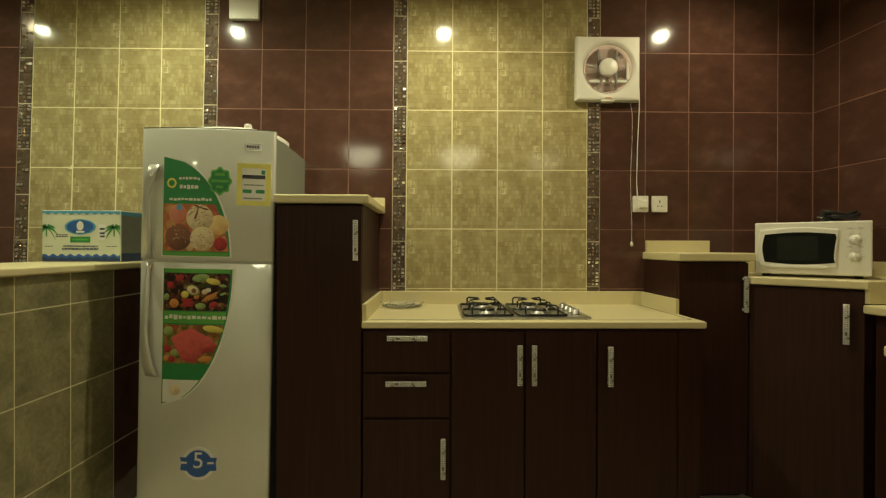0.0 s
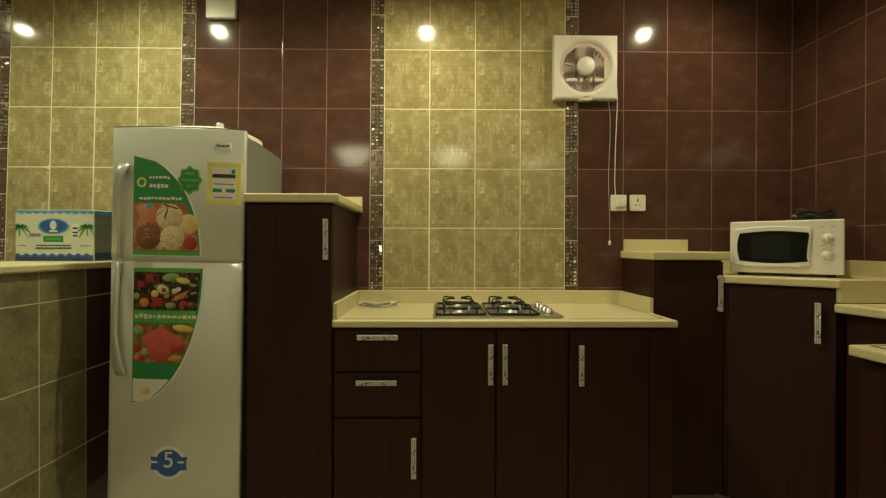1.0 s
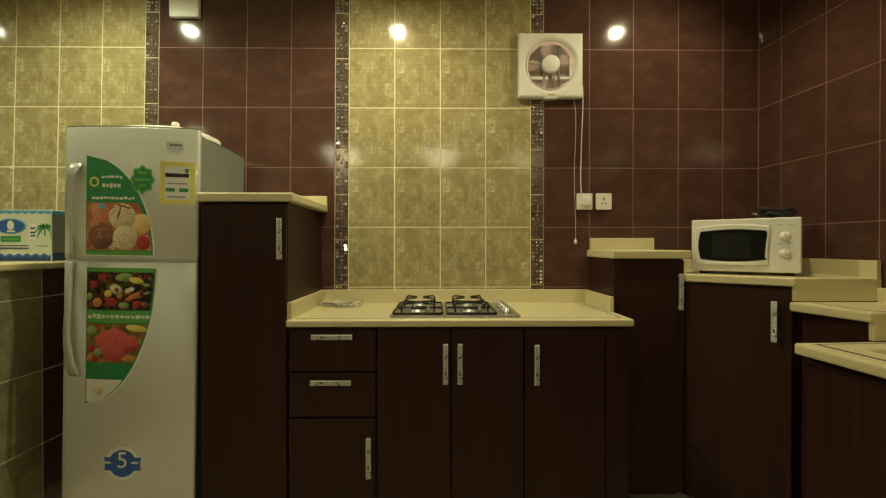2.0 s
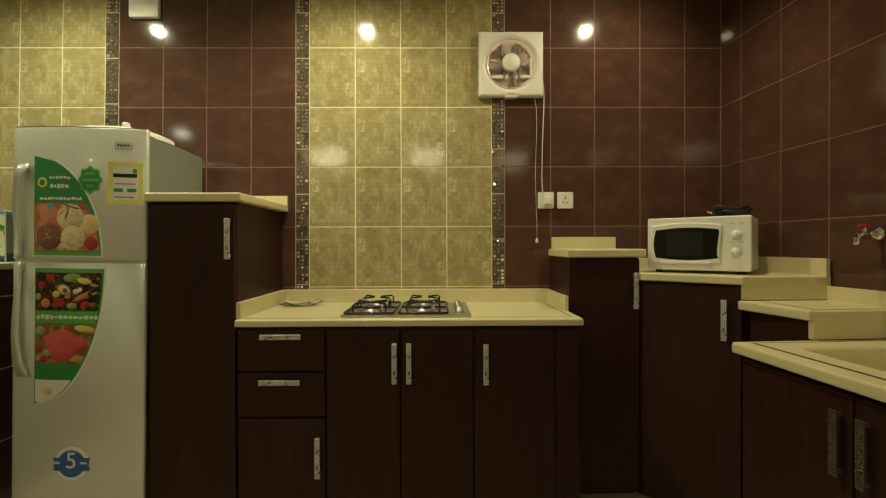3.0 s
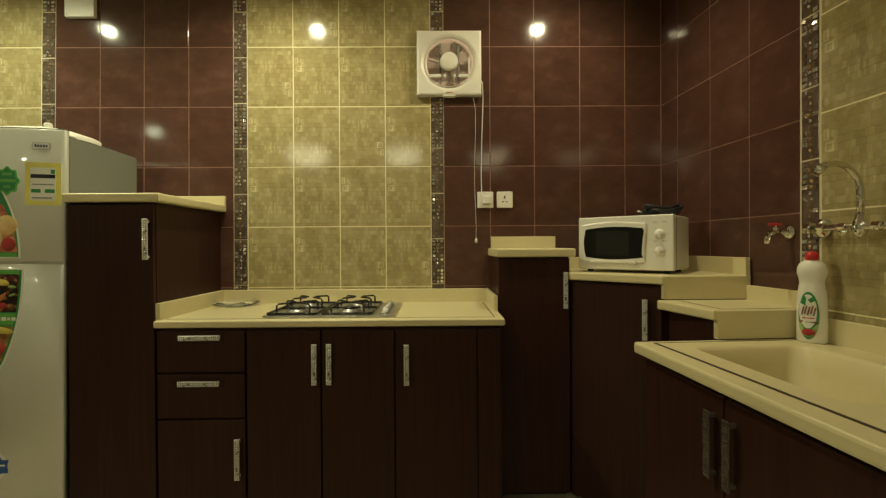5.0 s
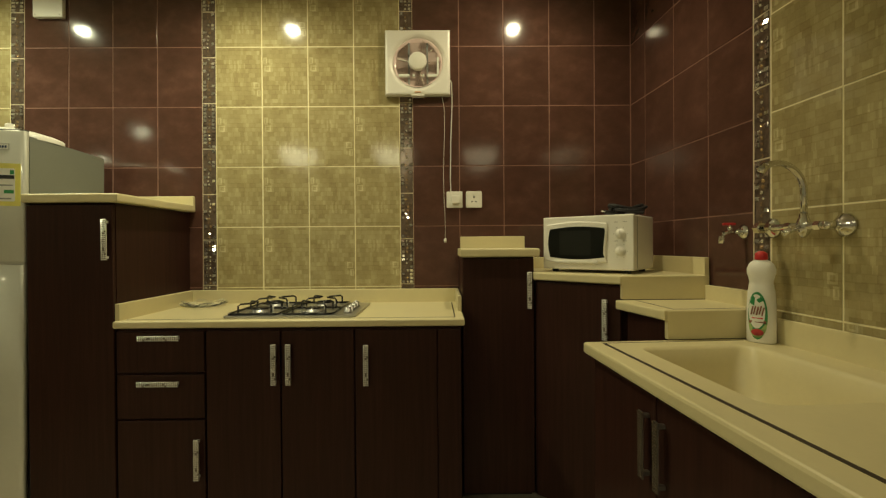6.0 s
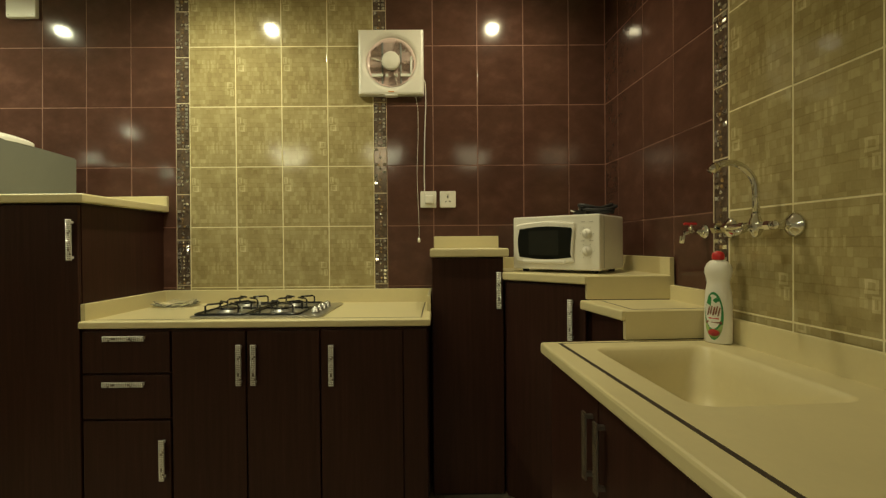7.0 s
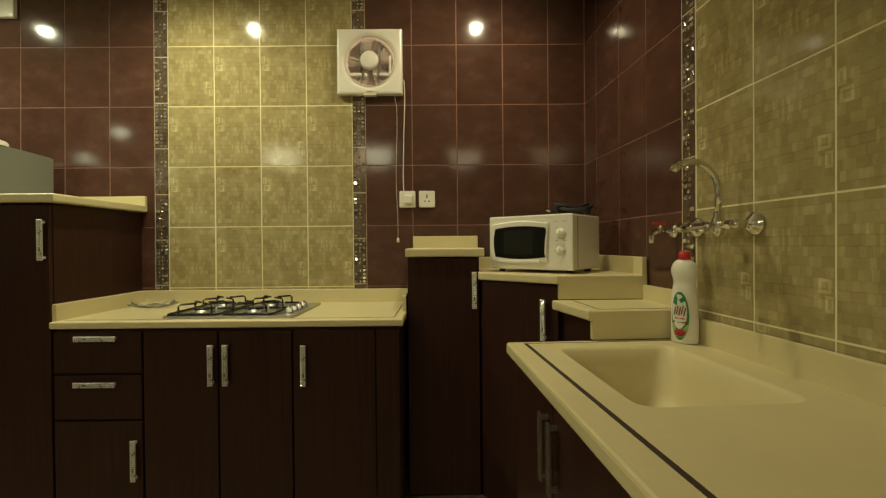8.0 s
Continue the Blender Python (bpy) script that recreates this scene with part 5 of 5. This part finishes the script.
# ---- washing-up bottle ----
def bottle():
    t = thing("detergent_bottle", "white dishwashing liquid bottle with red cap and green label", "bottle", 2.233, -1.018, 0.8815, -50)
    prof = [(0.038, 0.0), (0.043, 0.004), (0.0435, 0.05), (0.0425, 0.12), (0.040, 0.165), (0.0355, 0.190), (0.0345, 0.200), (0.0375, 0.213), (0.0420, 0.228), (0.0415, 0.243), (0.036, 0.258), (0.026, 0.268), (0.016, 0.272), (0.014, 0.274)]
    bm = lathe(prof, 28)
    bmesh.ops.scale(bm, vec=(0.97, 0.66, 1), verts=bm.verts)
    part("body", bm, WHITE, t, smooth=True)
    cap = part("cap", lathe([(0.0165, 0.272), (0.0185, 0.275), (0.0185, 0.288), (0.0165, 0.294), (0.010, 0.299), (0.0, 0.301)], 20), RED, t, "red push-pull cap", True)

    def label(name, pts, lift, m):
        """A print wrapped round the body."""
        bm = bmesh.new()
        vs = []
        for x, z in pts:
            a = max(-1, min(1, x / 0.0432))
            vs.append(bm.verts.new((x, -0.0432 * 0.66 * math.sqrt(1 - a * a) - lift, z)))
        f = bm.faces.new(vs)
        ctr = bm.verts.new((sum(v.co.x for v in vs) / len(vs), 0, sum(v.co.z for v in vs) / len(vs)))
        ctr.co.y = -0.0432 * 0.66 * math.sqrt(1 - (ctr.co.x / 0.0432) ** 2) - lift
        bm.faces.remove(f)
        for i in range(len(vs)):
            bm.faces.new((vs[i], vs[(i + 1) % len(vs)], ctr))
        bmesh.ops.recalc_face_normals(bm, faces=bm.faces)
        part(name, bm, m, t)

    def oval(cx, cz, a, b, n=28, k0=0.0, k1=1.0):
        return [(cx + a * math.cos(2 * math.pi * (k0 + (k1 - k0) * i / n)), cz + b * math.sin(2 * math.pi * (k0 + (k1 - k0) * i / n))) for i in range(n + (k1 - k0 < 1))]

    label("label", oval(-0.004, 0.090, 0.028, 0.078), 0.0010, GREEN)
    label("label_face", oval(-0.006, 0.104, 0.024, 0.056), 0.0016, PAPER)
    label("label_base", oval(-0.004, 0.064, 0.026, 0.046, 20, 0.5, 1.0), 0.0020, LETTUCE)
    label("fruit_print", oval(-0.004, 0.036, 0.018, 0.011, 16), 0.0026, BERRY)
    label("leaf_print", [(-0.026, 0.13), (-0.012, 0.122), (-0.010, 0.148), (-0.018, 0.160)], 0.0022, GREEN)
    label("print_bar", rect(-0.028, 0.020, 0.064, 0.074), 0.0026, CHOC)
    for x, z, w, tilt in ((-0.019, 0.106, 0.0045, 0.006), (-0.011, 0.108, 0.0040, 0.006), (-0.003, 0.106, 0.0050, 0.006), (0.005, 0.109, 0.0040, 0.006), (0.012, 0.104, 0.0040, 0.006)):
        label("print_bar", [(x - w / 2 - tilt / 2, z - 0.014), (x + w / 2 - tilt / 2, z - 0.014), (x + w / 2 + tilt / 2, z + 0.014), (x - w / 2 + tilt / 2, z + 0.014)], 0.0028, CHOC)
    label("print_bar", rect(-0.020, 0.012, 0.080, 0.084), 0.0028, RED)
    label("leaf_print", [(-0.006, 0.142), (0.002, 0.132), (0.014, 0.140), (0.006, 0.152)], 0.0022, GREEN)
    return t


bottle()

# ---- wall tiles ----
TILE_MESH = {}
GAP = 0.0026


def lean(x):
    """How far the courses on the west half run out of plumb."""
    return max(0.0, 0.012 * (0.4 - x))


PLUMB_Z = 2.15


def sheared(me, k):
    """The mesh slanted sideways by k for each metre of height."""
    me.transform(Matrix(((1, 0, k, 0), (0, 1, 0, 0), (0, 0, 1, 0), (0, 0, 0, 1))))
    return me


def tile_mesh(w, h, material, slant=0.0):
    key = (round(w, 3), round(h, 3), material.name, round(slant, 4))
    if key not in TILE_MESH:
        a, b, t, e = w / 2 - GAP, h / 2 - GAP, 0.0055, 0.0008
        bm = bmesh.new()
        back = [bm.verts.new((x, t, z)) for x, z in ((-a, -b), (a, -b), (a, b), (-a, b))]
        rim = [bm.verts.new((x, e * 0.7, z)) for x, z in ((-a, -b), (a, -b), (a, b), (-a, b))]
        face = [bm.verts.new((x, 0, z)) for x, z in ((-a + e, -b + e), (a - e, -b + e), (a - e, b - e), (-a + e, b - e))]
        for p, q in ((back, rim), (rim, face)):
            for i in range(4):
                bm.faces.new((p[i], p[(i + 1) % 4], q[(i + 1) % 4], q[i]))
        bm.faces.new(face)
        bm.faces.new(back[::-1])
        bmesh.ops.recalc_face_normals(bm, faces=bm.faces)
        TILE_MESH[key] = sheared(mesh_of(bm, material), slant)
    return TILE_MESH[key]


def lay(wall, x, z, w, h, material, slant=0.0):
    ob = new("tile", tile_mesh(w, h, material, slant))
    ob.parent = wall
    x += slant * (z - PLUMB_Z)
    turn = 180 * random.randint(0, 1) if material is BEIGE else 0
    ob.matrix_basis = pose(x, 0.0, z, random.gauss(0, 0.10), turn, random.gauss(0, 0.10))
    return ob


def mosaic_mesh(w, h, kind):
    """A border tile: cut glass blocks down both edges, domed beads and small scrolls between them."""
    a, b = w / 2 - 0.002, h / 2 - GAP
    bm = box(-a, a, 0.001, 0.006, -b, b)
    rows = max(3, round(h / 0.0205))
    step = 2 * b / rows
    marks = []

    def done(slot):
        bm.faces.ensure_lookup_table()
        marks.extend([slot] * (len(bm.faces) - len(marks)))

    done(0)
    for q in (-1, 1):
        box(q * a * 0.95 - 0.0012, q * a * 0.95 + 0.0012, -0.0014, 0.002, -b, b, 0.0008, 1, bm)
        done(0)
    for i in range(rows):
        z = -b + (i + 0.5) * step
        for q in (-1, 1):
            if random.random() < (0.95 if kind == 1 else 0.40):
                x, e, tilt = q * a * 0.64, step * 0.40, random.uniform(-0.0022, 0.0022)
                vs = [bm.verts.new((x + dx * a * 0.27, 0.001, z + dz * e)) for dx, dz in ((-1, -1), (1, -1), (1, 1), (-1, 1))]
                tops = [bm.verts.new((x + dx * a * 0.20, -0.0034 + dx * tilt + dz * tilt, z + dz * e * 0.78)) for dx, dz in ((-1, -1), (1, -1), (1, 1), (-1, 1))]
                for k in range(4):
                    bm.faces.new((vs[k], vs[(k + 1) % 4], tops[(k + 1) % 4], tops[k]))
                bm.faces.new(tops)
                done(1 if random.random() < 0.7 else 0)
        roll = random.random()
        x = random.uniform(-0.002, 0.002) if kind == 1 else random.uniform(-0.007, 0.007)
        if roll < (0.80 if kind == 1 else 0.55):
            r = random.uniform(0.0062, 0.0085)
            lathe([(r, 0.0), (r * 0.85, r * 0.45), (r * 0.45, r * 0.75), (0.0, r * 0.85)], 8, bm, pose(x, 0.001, z, 90 + random.uniform(-12, 12), 0, random.uniform(-12, 12)))
            done(2 if random.random() < 0.45 else 1)
        elif kind != 1:
            turn, r = random.uniform(0, 6.28), random.uniform(0.006, 0.009)
            tube([(x + r * (1 - j / 9) * math.cos(turn + j * 0.75), -0.001, z + r * (1 - j / 9) * math.sin(turn + j * 0.75)) for j in range(7)], 0.0016, 5, bm)
            done(2)
    bmesh.ops.recalc_face_normals(bm, faces=bm.faces)
    me = mesh_of(bm, [BRONZE, BEAD, GOLDBEAD])
    for p, slot in zip(me.polygons, marks):
        p.material_index = slot
    return me


MOSAIC = {}


def lay_strip(wall, x, w, zs, slant=0.0):
    for i, (za, zb) in enumerate(zip(zs, zs[1:])):
        key = (round(zb - za, 3), i % 3, round(slant, 4))
        if key not in MOSAIC:
            MOSAIC[key] = sheared(mosaic_mesh(w, zb - za, i % 3), slant)
        ob = new("border_tile", MOSAIC[key])
        ob.parent = wall
        ob.matrix_basis = pose(x + slant * ((za + zb) / 2 - PLUMB_Z), 0, (za + zb) / 2)
        ob["label"] = "bronze beaded mosaic border tile"


def bed(wall, x0, x1, z0, z1, front=0.0008, material=GROUT_PALE, slants=(0.0, 0.0)):
    bm = box(x0, x1, front, 0.0045, z0, z1)
    for v in bm.verts:
        v.co.x += slants[0 if v.co.x < (x0 + x1) / 2 else 1] * (v.co.z - PLUMB_Z)
    part("grout_bed", bm, material, wall)


STRIPS = {-2.175, -1.167, -0.123, 0.958}
BEIGES = [(-2.101, -1.167), (-0.048, 0.958)]
for xa, xb in zip(X_JOINTS, X_JOINTS[1:]):
    if xa in STRIPS:
        slant = lean((xa + xb) / 2)
        lay_strip(wall_north, (xa + xb) / 2, xb - xa, STRIP_Z, slant)
        bed(wall_north, xa - 0.0015, xb + 0.0005, 0.88, CEILING, 0.0013, GROUT_STRIP, (slant, slant))
        continue
    m = BEIGE if any(p <= xa < q for p, q in BEIGES) else BROWN
    for za, zb in zip(Z_JOINTS, Z_JOINTS[1:]):
        lay(wall_north, (xa + xb) / 2, (za + zb) / 2, xb - xa, zb - za, m, lean((xa + xb) / 2))
for xa, xb in BEIGES:
    bed(wall_north, xa - 0.001, xb + 0.001, 0.88, CEILING, slants=(lean(xa), lean(xb)))

D_JOINTS = [0.0, 0.153, 0.411, 0.656, 0.902, 0.983, 1.2395, 1.485, 1.731, 1.977, 2.223, 2.469, 2.715]
for da, db in zip(D_JOINTS, D_JOINTS[1:]):
    zs = Z_JOINTS
    if da == 0.902:
        lay_strip(wall_east, (da + db) / 2, db - da, STRIP_Z)
        bed(wall_east, da - 0.0015, db + 0.0005, 0.88, CEILING, 0.0013, GROUT_STRIP)
        continue
    for za, zb in zip(zs, zs[1:]):
        lay(wall_east, (da + db) / 2, (za + zb) / 2, db - da, zb - za, BEIGE if da > 0.94 else BROWN)
bed(wall_east, 0.982, 2.72, 0.87, CEILING)

# the partition's facing, its beige tile colour lowered to stand in for shade
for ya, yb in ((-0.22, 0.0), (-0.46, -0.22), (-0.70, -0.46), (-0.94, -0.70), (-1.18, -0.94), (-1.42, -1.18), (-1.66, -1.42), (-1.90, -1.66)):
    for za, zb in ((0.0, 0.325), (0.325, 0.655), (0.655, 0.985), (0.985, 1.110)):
        ob = lay(pony, 0, 0, yb - ya, zb - za, BROWN if ya > -0.47 else SHADED_BEIGE)
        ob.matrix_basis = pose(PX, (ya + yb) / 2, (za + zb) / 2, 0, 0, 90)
